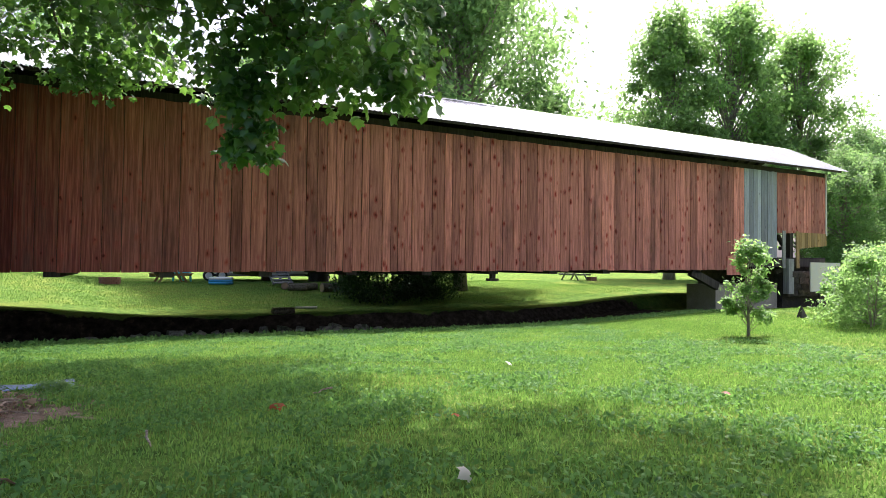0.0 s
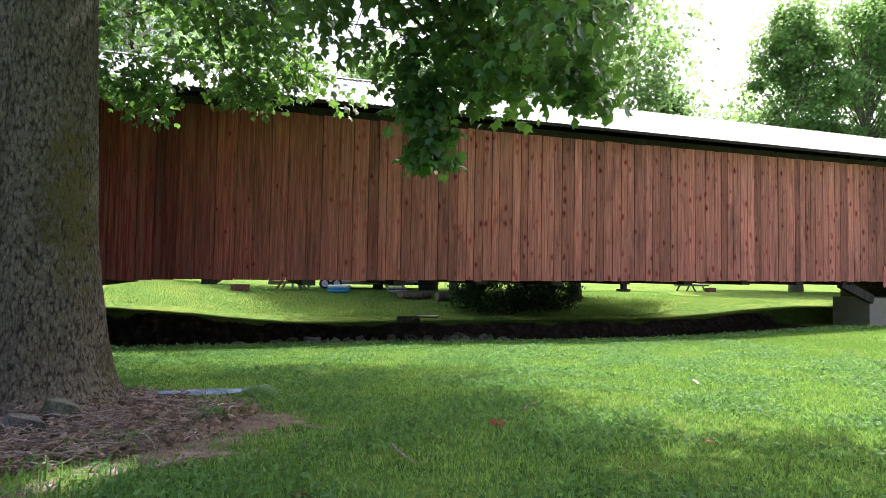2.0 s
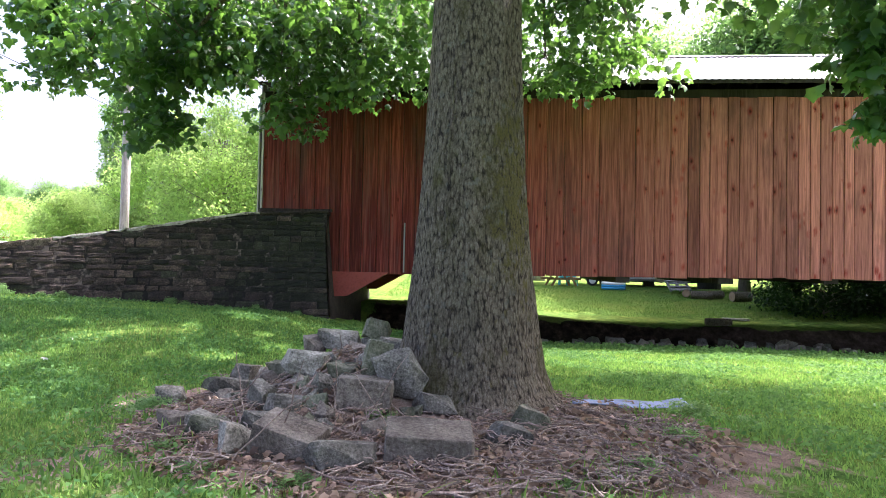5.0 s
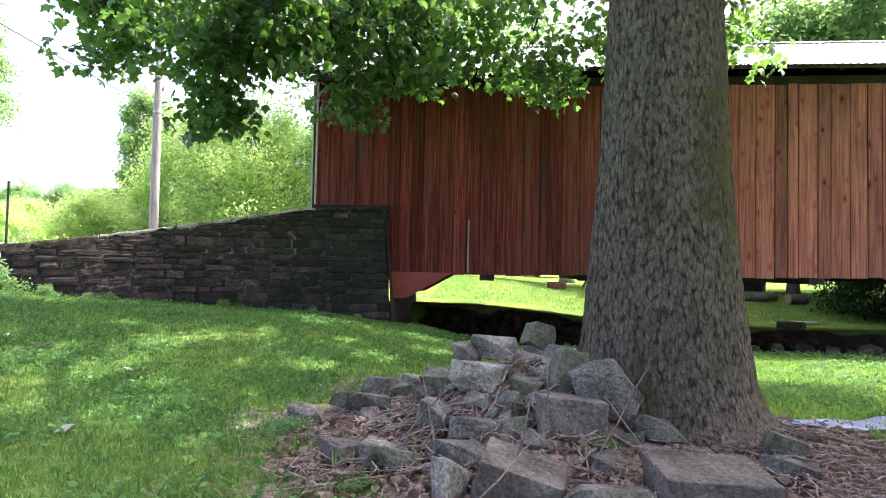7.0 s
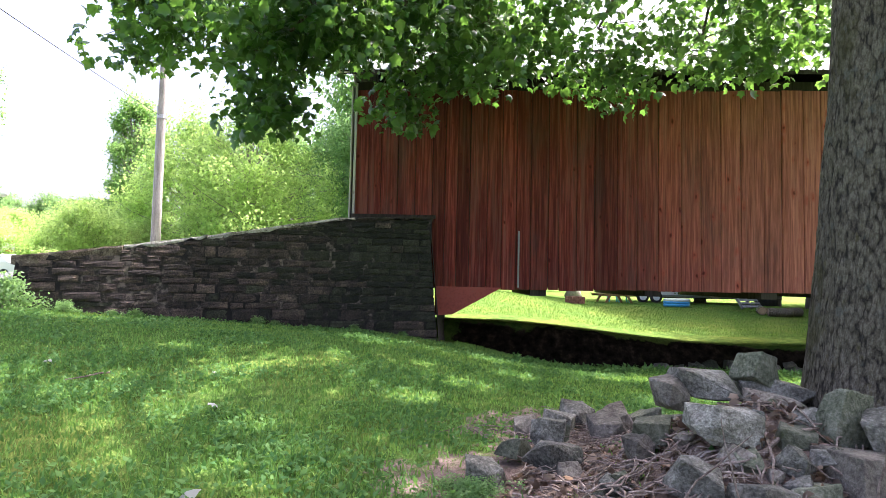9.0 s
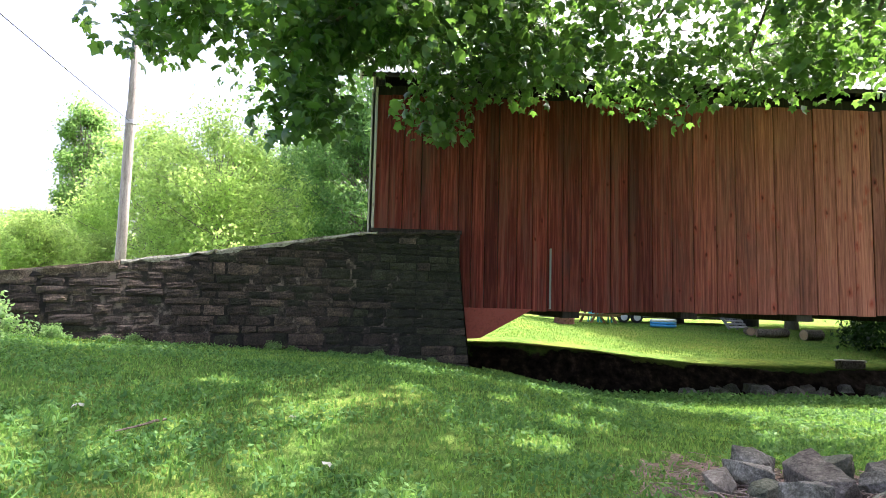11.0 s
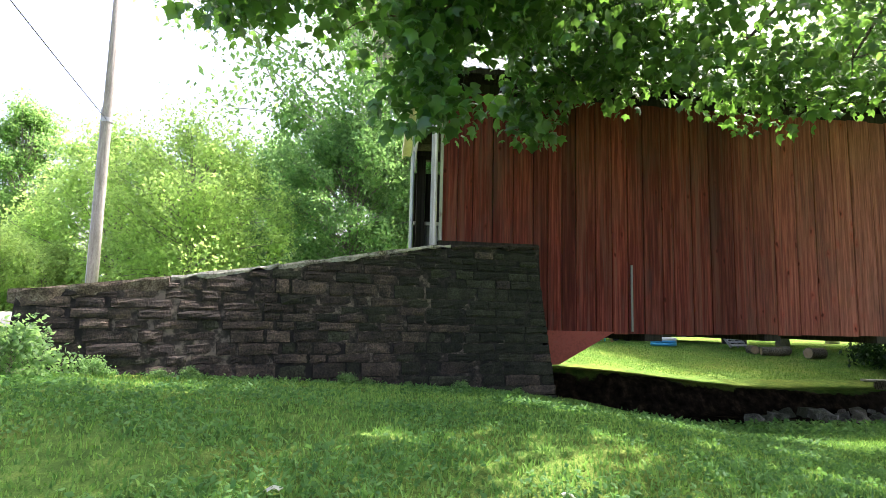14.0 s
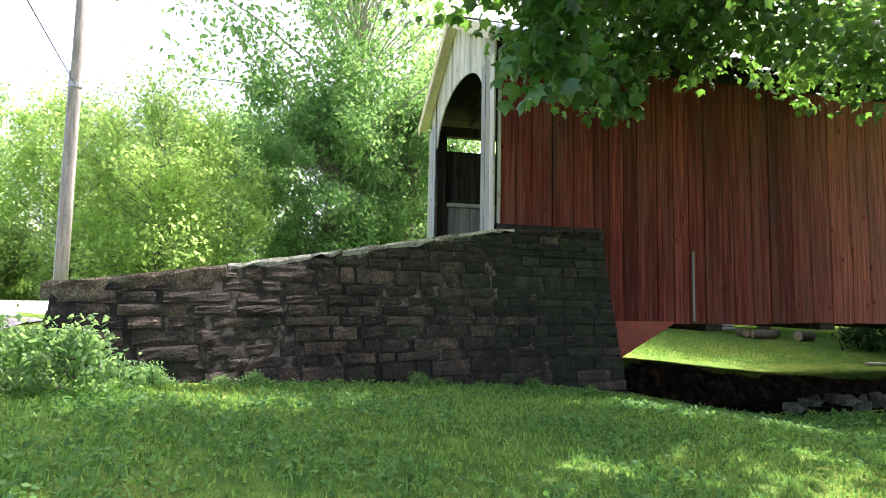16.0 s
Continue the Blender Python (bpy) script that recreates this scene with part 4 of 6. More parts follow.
def big_maple():
    """The lawn's big maple: flaring furrowed trunk, long arching limbs and drooping sprays."""
    tree = thing("maple_tree", "large shade maple with furrowed mossy trunk and drooping boughs", "tree", (TREE[0], TREE[1], 0))
    base = np.array([TREE[0], TREE[1], 0.0])
    r = np.random.RandomState(21)
    zs = [-0.1, 0.1, 0.22, 0.34, 0.5, 0.75, 1.0, 1.25, 1.7, 2.25, 2.8, 3.3, 4.0, 4.8, 5.8, 7.0, 8.5, 10.5, 12.5]
    rad = [0.95, 0.86, 0.78, 0.70, 0.645, 0.60, 0.57, 0.54, 0.50, 0.46, 0.43, 0.405, 0.39, 0.37, 0.33, 0.28, 0.2, 0.12, 0.05]
    s, sides = Soup(), 150
    rows = np.concatenate([np.arange(-0.1, 4.6, 0.04), np.arange(4.6, 12.6, 0.4)])
    for z in rows:
        q = float(np.interp(z, zs, rad))
        for k in range(sides):
            a = 2 * math.pi * k / sides
            flare = max(0.0, (q - 0.5) / 0.5)
            ca, sa = math.cos(a), math.sin(a)
            lobes = 1 + 0.1 * flare * math.cos(5 * a + 0.7) + 0.06 * flare * math.cos(3 * a + 2) + 0.025 * noise.noise((ca * 2, sa * 2, z * 0.8)) + 0.02 * math.cos(9 * a + z)
            ridge = 1 - abs(noise.noise((ca * 9 + 0.35 * noise.noise((z * 3, ca * 3, sa * 3)), sa * 9, z * 1.7)))
            ridge = ridge * 0.6 + 0.4 * (1 - abs(noise.noise((ca * 21, sa * 21, z * 5))))
            s.v.append((ca * (q * lobes + 0.035 * (ridge - 0.85)) + 0.004 * z, sa * (q * lobes + 0.035 * (ridge - 0.85)), z))
    for i in range(len(rows) - 1):
        for k in range(sides):
            a, b = i * sides + k, i * sides + (k + 1) % sides
            s.f.append((a, b, b + sides, a + sides))
    part("trunk", s.mesh("trunk", BARK, True), tree, "grey-brown furrowed trunk with yellow-green moss")
    vine = Soup()
    turn = math.atan2(-0.9, -0.42)
    vine.tube([(math.cos(turn) * (float(np.interp(z, zs, rad)) + 0.012) + 0.01 * math.sin(z * 5), math.sin(turn) * (float(np.interp(z, zs, rad)) + 0.012), z) for z in np.arange(1.45, 3.3, 0.1)], [0.009] * 19, 6)
    part("vine_stem", vine.mesh("vine_stem", BARK, True), tree, "dry vine stem clinging to the bark")
    # boughs: where the drooping tip of each one ends
    tips = [(1.7, 7.6, 3.9), (2.7, 6.9, 4.0), (1.3, 8.2, 4.3), (0.3, 13.4, 5.4), (-1.4, 13.9, 5.3), (-3.2, 14.0, 5.5), (-5.2, 13.9, 5.6),
            (-6.9, 13.9, 5.0), (-8.5, 12.1, 4.3), (-10.0, 12.3, 4.9), (-7.8, 10.4, 4.9), (-1.0, 2.4, 7.0), (-5.0, 2.2, 7.2), (3.0, 4.0, 6.6)]
    leaf = []

    def sprays(x0, x1, y0, y1, z0, z1, count, per=42, spread=0.3, ragged=0.35):
        """Clusters of hanging leaves in a slab of the crown, its lower edge ragged."""
        for _ in range(count):
            x = r.uniform(x0, x1)
            low = z0 + ragged * (0.5 + noise.noise((x * 1.3, z0, y0))) * 1.6
            c = np.array([x, r.uniform(y0, y1), low + (z1 - low) * r.uniform(0, 1) ** 1.25]) - base
            n = int(per * 1.6 * r.uniform(0.6, 1.4))
            leaf.append(c + np.clip(r.normal(0, 1, (n, 3)), -1.5, 1.5) * np.array((spread, spread, spread * 0.8)))

    for i, t in enumerate(tips):
        wood = Soup()
        pts = limb(wood, (0, 0, 4.4 + 0.35 * (i % 5)), np.array(t) - base + (0, 0, 0.4), 0.1, 0.02, 1.0, r, 9)
        for k in range(3, 9):
            for _ in range(4):
                e = pts[k] + np.array([r.normal(0, 0.7), r.normal(0, 0.7), r.normal(-0.1, 0.4)])
                limb(wood, pts[k], e, 0.014, 0.005, 0.08, r, 4)
                if k > 4:
                    n = 22 + r.randint(18)
                    leaf.append(e + np.clip(r.normal(0, 1, (n, 3)), -1.5, 1.5) * np.array((0.25, 0.25, 0.2)))
        part("bough", wood.mesh("bough", BARK, True), tree)
    # the curtain of leaves in front of the eaves, then the bough over the wall, then the one over the lawn
    sprays(-7.4, 0.4, 12.8, 14.6, 4.75, 7.6, 105, 38)
    sprays(-6.9, -6.2, 13.9, 14.6, 4.2, 5.4, 8, 34, 0.25, 0.1)
    sprays(-9.9, -6.8, 11.4, 13.2, 4.5, 6.8, 46, 38)
    sprays(-10.7, -9.6, 11.6, 12.8, 4.55, 6.0, 14, 36, 0.26, 0.2)
    sprays(-8.9, -8.1, 11.7, 12.5, 3.55, 5.0, 12, 34, 0.22, 0.1)
    sprays(-8.6, -5.0, 8.6, 11.4, 5.6, 7.4, 5, 38)
    sprays(1.0, 2.7, 6.9, 8.5, 3.9, 6.2, 26, 34, 0.26)
    # next three: high sprays out of view, added to shade the near lawn
    sprays(2.0, 7.2, 6.5, 10.4, 8.4, 10.0, 110, 44)
    sprays(2.5, 7.5, 10.2, 13.6, 9.2, 10.8, 80, 44, 0.4)
    sprays(2.5, 8.6, 2.6, 7.2, 7.9, 9.8, 160, 44)
    sprays(1.15, 1.65, 7.5, 8.0, 2.85, 3.9, 7, 26, 0.18, 0.05)
    sprays(0.9, 1.3, 7.7, 8.2, 3.4, 4.2, 4, 26, 0.2, 0.05)
    sprays(2.5, 3.5, 6.7, 7.2, 3.45, 4.3, 7, 18, 0.18, 0.1)
    # more unseen high sprays, added only to shade lawn, siding and stone wall
    sprays(-4.5, 0.5, 8.8, 13.2, 7.6, 9.6, 70, 40, 0.35)
    sprays(1.5, 6.8, 4.0, 8.0, 8.2, 10.2, 60, 44, 0.35)
    sprays(0.3, 5.0, 8.4, 12.0, 8.7, 10.6, 75, 44, 0.4)
    sprays(-9.8, -2.0, 14.2, 18.4, 9.6, 11.8, 170, 46, 0.45)
    # the crown above, all round
    for k in range(190):
        a, q = r.uniform(0, 2 * np.pi), 8.4 * math.sqrt(r.uniform(0.03, 1))
        z = r.uniform(7.6, 12.8) - 0.013 * q * q
        c = np.array([math.cos(a) * q, math.sin(a) * q, z])
        if c[1] > -1.0 and r.uniform() < (0.85 if c[0] < -2.4 else 0.2 if c[0] < -0.5 else 0.0):
            continue
        leaf.append(c + np.stack([r.normal(0, 0.55, 75), r.normal(0, 0.55, 75), r.normal(0, 0.35, 75)], -1))
        if k % 12 == 0:
            wood = Soup()
            limb(wood, (0, 0, min(10.0, z - 1.5)), c, 0.07, 0.015, 0.5, r, 7)
            part("bough", wood.mesh("bough", BARK, True), tree)
    # gaps in the crown, through which the sun falls in flecks on lawn and wall
    leaf = np.concatenate(leaf)
    foot = leaf + base
    foot = foot - np.outer((foot[:, 2] - 0.4) / SUN_TO.z, np.array(SUN_TO))
    thin = (leaf[:, 2] > 7.0) & (foot[:, 0] < -7.5) & (foot[:, 1] < 12.6) & (r.uniform(0, 1, len(leaf)) > 0.12)
    leaf = leaf[~thin]
    for gx, gy, gz0, width in ((-12.3, 13.36, 0.65, 0.5), (-11.7, 13.7, 0.6, 0.35), (-9.75, 14.55, 0.43, 0.3), (-9.04, 10.54, 0.46, 0.1), (-7.29, 12.72, 0.37, 0.14), (-6.87, 12.33, 0.34, 0.14), (-5.18, 12.99, 0.06, 0.2),
                               (-7.14, 10.78, 0.38, 0.1), (-6.08, 10.96, 0.26, 0.1), (-9.35, 14.8, 1.87, 0.2), (-5.97, 9.14, 0.18, 0.15), (-5.51, 10.0, 0.16, 0.2), (-4.89, 11.32, 0.08, 0.25), (-7.13, 7.95, 0.17, 0.14), (-1.9, 4.95, 0.16, 0.22)):
        away = leaf + base - np.array((gx, gy, gz0))
        ray_to = np.array(SUN_TO)
        off = away - (away @ ray_to)[:, None] * ray_to
        leaf = leaf[np.linalg.norm(off, axis=1) > width + 0.09]
    part("crown", leaf_cloud("crown", leaf, 0.165, LEAF, 5, "maple", 0.75), tree, "lobed green leaves hanging in loose sprays")


big_maple()


def tree_kind(name, height, width, lobes, leaves, size, mat, bark, seed, low=0.15, stems=1):
    """A background tree as meshes: trunk with limbs, and a ragged crown of leaf clumps."""
    r = np.random.RandomState(seed)
    wood, leaf = Soup(), []
    for q in range(stems):
        lean = np.array([r.normal(0, 0.05 * height), r.normal(0, 0.05 * height), 0]) if stems > 1 else np.zeros(3)
        pts = [(lean[0] * t, lean[1] * t, height * 0.92 * t - 0.2) for t in (0, 0.1, 0.25, 0.45, 0.7, 1.0)]
        r0 = 0.018 * height / math.sqrt(stems)
        wood.tube(pts, [r0 * k for k in (1.4, 1.0, 0.8, 0.6, 0.35, 0.08)], 8)
    for k in range(lobes):
        h = r.uniform(low, 1.0)
        belly = math.sin(math.pi * min(1.0, max(0.06, (h - low) / (1 - low) * 0.82 + 0.14))) ** 0.7
        a, q = r.uniform(0, 2 * np.pi), width / 2 * belly * math.sqrt(r.uniform(0.15, 1)) * r.uniform(0.8, 1.2)
        q *= 0.75 + 0.5 * noise.noise((math.cos(a) * 1.7, math.sin(a) * 1.7, h * 4.0 + seed)) + 0.25 * r.uniform()
        c = np.array([math.cos(a) * q, math.sin(a) * q, h * height * r.uniform(0.94, 1.05)])
        limb(wood, (0, 0, max(0.1, h * height * 0.72 - 0.2)), c, 0.0034 * height, 0.001 * height, 0.02 * height, r, 5)
        m = int(leaves / lobes * r.uniform(0.6, 1.4))
        sp = width * 0.055 * r.uniform(0.5, 1.5)
        leaf.append(c + np.clip(r.normal(0, 1, (m, 3)), -2.0, 2.0) * np.array((sp, sp, sp)))
    return (name, wood.mesh("trunk", bark, True), leaf_cloud("crown", np.concatenate(leaf), size, mat, seed + 1))


def plant(kind, x, y, label, category="tree", scale=1.0, turn=0.0, group="", sz=None):
    name, wood, crown = kind
    t = thing(name, label, category, (0, 0, 0), group)
    part("trunk", wood, t)
    part("crown", crown, t)
    t.matrix_basis = pose(x, y, float(ground_z(x, y)) - 0.05, 0, 0, turn) @ Matrix.Diagonal((scale, scale, sz or scale, 1))
    return t


ROUND = tree_kind("broadleaf_tree", 13, 9.5, 150, 46000, 0.25, LEAF_FAR, PALE_BARK, 31)
TALL = tree_kind("tall_tree", 17, 7.2, 130, 36000, 0.27, LEAF_LIGHT, PALE_BARK, 37, 0.12)
AIRY = tree_kind("airy_tree", 15, 11, 120, 26000, 0.21, LEAF_FAR, LIMB_BARK, 41, 0.3)
BUSHY = tree_kind("multi_stem_tree", 8, 8.5, 120, 34000, 0.17, LEAF_YELLOW, PALE_BARK, 43, 0.1, 5)
SHRUB = tree_kind("shrub", 3.2, 4.6, 60, 26000, 0.115, LEAF_YELLOW, PALE_BARK, 47, 0.02, 4)
SHADED_SHRUB = tree_kind("shaded_shrub", 2.6, 5.0, 50, 9000, 0.16, LEAF_SHADED, PALE_BARK, 49, 0.02, 4)
SAPLING = tree_kind("sapling", 2.1, 1.3, 46, 4200, 0.095, LEAF_LIGHT, PALE_BARK, 53, 0.17)
LOW_BUSH = tree_kind("bush", 1.7, 2.2, 46, 5400, 0.09, LEAF_LIGHT, PALE_BARK, 59, 0.02, 4)
WEED = tree_kind("weed_clump", 0.75, 1.7, 36, 2600, 0.08, LEAF_FAR, PALE_BARK, 61, 0.02, 5)
HIGH = tree_kind("high_crowned_tree", 21, 9, 70, 26000, 0.23, LEAF_FAR, PALE_BARK, 67, 0.5)

woods = "trees behind the bridge"
plant(ROUND, 14.2, 25.5, "broad green tree behind the bridge roof", "tree", 1.25, 20, woods)
plant(ROUND, 6.5, 34, "green tree behind the bridge roof", "tree", 1.0, 140, woods)
plant(ROUND, 9.5, 29.5, "leafy green tree behind the bridge", "tree", 0.95, 250, woods)
plant(AIRY, 16, 34, "loose-crowned green tree behind the bridge", "tree", 0.95, 80, woods)
plant(TALL, 36, 32, "tall green tree beyond the bridge's end", "tree", 1.2, 10, woods)
plant(TALL, 40.5, 30, "tall bright green tree beyond the bridge's end", "tree", 1.25, 120, woods)
plant(ROUND, 45, 23, "dense green tree beyond the bridge's end", "tree", 0.8, 60, woods)
plant(TALL, 46, 28, "green tree beyond the bridge's end", "tree", 1.15, 200, woods)
plant(ROUND, 37, 20, "dense green tree beside the bridge's end", "tree", 0.6, 60, woods)
plant(ROUND, 55, 28, "green tree far beyond the lawn", "tree", 0.8, 300, woods)
plant(BUSHY, -16.5, 33, "bright multi-stemmed tree beyond the lane", "tree", 1.05, 15, woods)
plant(BUSHY, -21, 37, "bright bushy tree beyond the lane", "tree", 1.15, 100, woods)
plant(ROUND, -9.5, 36, "dense green tree beyond the approach", "tree", 0.8, 50, woods)
plant(ROUND, -5, 39, "dense green tree behind the portal", "tree", 0.9, 170, woods)
plant(AIRY, -8.0, 41, "tall pale-limbed tree with thin leaves", "tree", 1.75, 30, woods)
plant(AIRY, -2, 46, "tall thin-leaved tree behind the bridge", "tree", 1.2, 220, woods)
plant(TALL, -30, 46, "tall green tree far down the lane", "tree", 0.8, 260, woods)
plant(HIGH, -43, 43, "tall green tree across the lane", "tree", 1.0, 40, woods)
plant(ROUND, -15, 52, "green tree in the far wood", "tree", 1.0, 340, woods)
plant(ROUND, -22, 56, "green tree in the far wood", "tree", 1.0, 110, woods)
plant(ROUND, 1, 58, "green tree in the far wood", "tree", 1.1, 190, woods)
for i, (x, y, sc) in enumerate(((-23.6, 31, 1.1), (-26.5, 35.5, 1.25), (-22.5, 34, 1.0), (-37, 31, 1.1), (-34.5, 40, 1.3))):
    plant(SHRUB, x, y, "sunlit yellow-green shrub along the lane", "shrub", sc, 60 * i, "shrubs along the lane")
for i, (x, y, sc) in enumerate(((-34, 37, 1.1), (-41, 40, 1.2), (-30, 40, 1.2), (-47, 42, 1.2), (-32, 44, 1.6), (-27, 42, 1.5))):
    plant(SHRUB, x, y, "sunlit yellow-green shrub behind the lane", "shrub", sc, 40 + 70 * i, "shrubs along the lane")
plant(SHADED_SHRUB, 8.9, 22.3, "dark shaded shrub under the bridge", "shrub", 0.95, 30)
plant(SHADED_SHRUB, 11.2, 23.0, "dark shaded shrub behind the bridge", "shrub", 0.7, 130)
plant(SAPLING, 11.75, 8.3, "slender young tree on the lawn", "sapling", 1.0, 0)
plant(LOW_BUSH, 15.2, 7.6, "bright wild bush at the lawn's edge", "bush", 1.0, 0)
plant(LOW_BUSH, 16.9, 8.4, "bright wild bush at the lawn's edge", "bush", 1.1, 120)
plant(WEED, -12.55, 12.3, "leafy weeds against the stone wall", "weeds", 0.72, 0)
plant(WEED, -13.6, 12.6, "leafy weeds beside the lane", "weeds", 0.75, 90)
plant(WEED, -13.2, 12.0, "leafy weeds beside the lane", "weeds", 0.8, 200)
plant(WEED, -14.3, 12.4, "leafy weeds beside the lane", "weeds", 0.8, 310)
for i, x in enumerate((-12.1, -11.5, -11.2, -10.3, -9.3, -9.0, -8.4, -7.6, -6.7)):
    y = float(wall_line(x)) - 0.16 * (float(wall_top(x)) - 0.5) - 0.1
    plant(WEED, x, y, "small green weed at the foot of the stone wall", "weed", (0.3, 0.17, 0.22, 0.14, 0.24, 0.18, 0.15, 0.2, 0.16)[i], 50 * i, "weeds at the wall")
for i, (x, y, sc) in enumerate(((-0.75, 7.45, 0.34), (-1.7, 5.6, 0.24), (-1.2, 6.35, 0.28), (-3.4, 6.2, 0.2), (-5.4, 6.75, 0.3), (-5.55, 6.9, 0.24), (-3.75, 5.15, 0.2), (-2.2, 5.2, 0.2), (-4.35, 5.25, 0.22), (-0.35, 7.2, 0.2), (-1.5, 6.6, 0.18), (-4.75, 5.7, 0.22))):
    plant(WEED, x, y, "small leafy weed in the soil under the maple", "weed", sc, 70 * i, "weeds under the maple", sc * 0.6)
for i, (x, y, sc) in enumerate(((-37, 52, 0.5), (-43, 55, 0.55), (-50, 58, 0.6), (-57, 56, 0.6), (-64, 60, 0.6))):
    plant(ROUND, x, y, "low green tree far beyond the lane", "tree", sc, 77 * i, woods)
plant(ROUND, 7.6, -2.2, "leafy tree that shades the lawn", "tree", 0.85, 75)


# ---- stones, sticks and litter round the maple ----
def rock_mesh(seed, flat=0.7, mat=ROCK, least=0.4):
    """An angular field stone about 1 wide: a hull of scattered points with worn edges."""
    r = np.random.RandomState(seed)
    bm = bmesh.new()
    for sx in (-1, 1):
        for sy in (-1, 1):
            for sz in (-1, 1):
                k = r.uniform(least, 1.1, 3)
                bm.verts.new((sx * 0.46 * k[0], sy * 0.4 * k[1], sz * 0.4 * flat * k[2]))
    for _ in range(5):
        d = r.normal(0, 1, 3)
        d = d / np.linalg.norm(d)
        bm.verts.new(d * np.array((0.5, 0.44, 0.44 * flat)))
    out = bmesh.ops.convex_hull(bm, input=bm.verts)
    bmesh.ops.delete(bm, geom=[g for g in out["geom_interior"] if isinstance(g, bmesh.types.BMVert)], context="VERTS")
    bmesh.ops.bevel(bm, geom=list(bm.edges), offset=0.014, segments=1, affect="EDGES")
    bmesh.ops.triangulate(bm, faces=list(bm.faces))
    bmesh.ops.subdivide_edges(bm, edges=[e for e in bm.edges if e.calc_length() > 0.2], cuts=2, use_grid_fill=True)
    bmesh.ops.triangulate(bm, faces=list(bm.faces))
    for v in bm.verts:
        v.co += v.co.normalized() * 0.035 * noise.noise(v.co * 5.5 + Vector((seed, 0, 0)))
    me = bpy.data.meshes.new("stone")
    bm.to_mesh(me)
    bm.free()
    me.materials.append(mat)
    return me


# centre, size and turn of each stone that can be told apart in the heap
STONES = [(-3.66, 7.36, 0.78, 0.34, 0.28, 0.26, 20, 10), (-3.98, 7.36, 0.68, 0.46, 0.34, 0.26, -10, 6), (-4.22, 7.3, 0.62, 0.26, 0.28, 0.26, 40, 12), (-4.12, 6.74, 0.56, 0.46, 0.36, 0.24, 10, 12),
          (-3.55, 6.7, 0.62, 0.26, 0.2, 0.46, 15, 8), (-3.3, 6.55, 0.52, 0.44, 0.24, 0.46, -20, -16), (-3.56, 6.4, 0.36, 0.5, 0.4, 0.36, 4, 5), (-3.58, 7.36, 0.62, 0.44, 0.34, 0.3, 0, 6), (-3.8, 6.68, 0.48, 0.32, 0.28, 0.3, 70, 10),
          (-4.95, 7.18, 0.24, 0.36, 0.3, 0.24, 25, 12), (-4.1, 6.62, 0.38, 0.26, 0.26, 0.24, 50, 20), (-4.4, 6.46, 0.34, 0.32, 0.28, 0.28, -30, 15), (-3.92, 6.32, 0.3, 0.3, 0.28, 0.26, 80, 10), (-4.2, 6.06, 0.24, 0.4, 0.32, 0.24, 15, 8),
          (-4.52, 6.95, 0.36, 0.2, 0.2, 0.22, 35, 10), (-4.95, 7.5, 0.3, 0.28, 0.26, 0.24, 0, 10), (-5.2, 7.4, 0.22, 0.24, 0.22, 0.18, 60, 10), (-5.4, 7.0, 0.18, 0.3, 0.24, 0.2, 10, 6), (-4.9, 6.1, 0.2, 0.32, 0.26, 0.2, 45, 12),
          (-4.68, 6.05, 0.22, 0.26, 0.24, 0.22, 0, 20), (-3.0, 5.62, 0.24, 0.66, 0.4, 0.3, 4, 3), (-3.52, 5.42, 0.22, 0.46, 0.36, 0.3, 10, 6), (-3.9, 5.62, 0.24, 0.5, 0.34, 0.28, -12, 14), (-2.5, 5.98, 0.24, 0.34, 0.26, 0.2, 15, 12),
          (-2.32, 6.32, 0.27, 0.34, 0.28, 0.22, -15, 14), (-3.02, 6.46, 0.32, 0.36, 0.26, 0.22, 10, 10), (-3.42, 5.95, 0.24, 0.24, 0.2, 0.2, 30, 10), (-4.15, 6.28, 0.3, 0.34, 0.28, 0.24, 20, 15), (-4.62, 6.0, 0.2, 0.36, 0.28, 0.28, 5, 8),
          (-4.25, 5.6, 0.22, 0.34, 0.18, 0.3, 55, 20), (-3.72, 7.05, 0.56, 0.36, 0.3, 0.26, 15, 10), (-3.3, 7.05, 0.5, 0.3, 0.3, 0.3, 0, 0), (-4.42, 7.05, 0.44, 0.3, 0.3, 0.24, 75, 8)]
shapes = [rock_mesh(100 + i, (0.9, 1.0, 0.95)[i % 3], (ROCK, ROCK_MOSS, ROCK, ROCK_BROWN)[i % 4]) for i in range(12)]
block = rock_mesh(131, 1.0, ROCK_BROWN, 0.85)
rr = random.Random(5)
for i, (x, y, z, sx, sy, sz, rz, tip) in enumerate(STONES):
    ob = new("stone", block if sx > 0.48 else shapes[(i * 5 + 1) % 12])
    ob.matrix_basis = pose(x, y, z, rr.uniform(-8, 8), tip, rz) @ Matrix.Diagonal((sx * (0.92 if sx > 0.48 else 1.04), sy * 1.05, sz * (1.15 if sx > 0.48 else 1.1), 1))
    tagged(ob, "large squared grey-brown field stone by the maple" if sx > 0.48 else "angular grey field stone heaped beside the maple", "stone", "stones heaped at the maple")
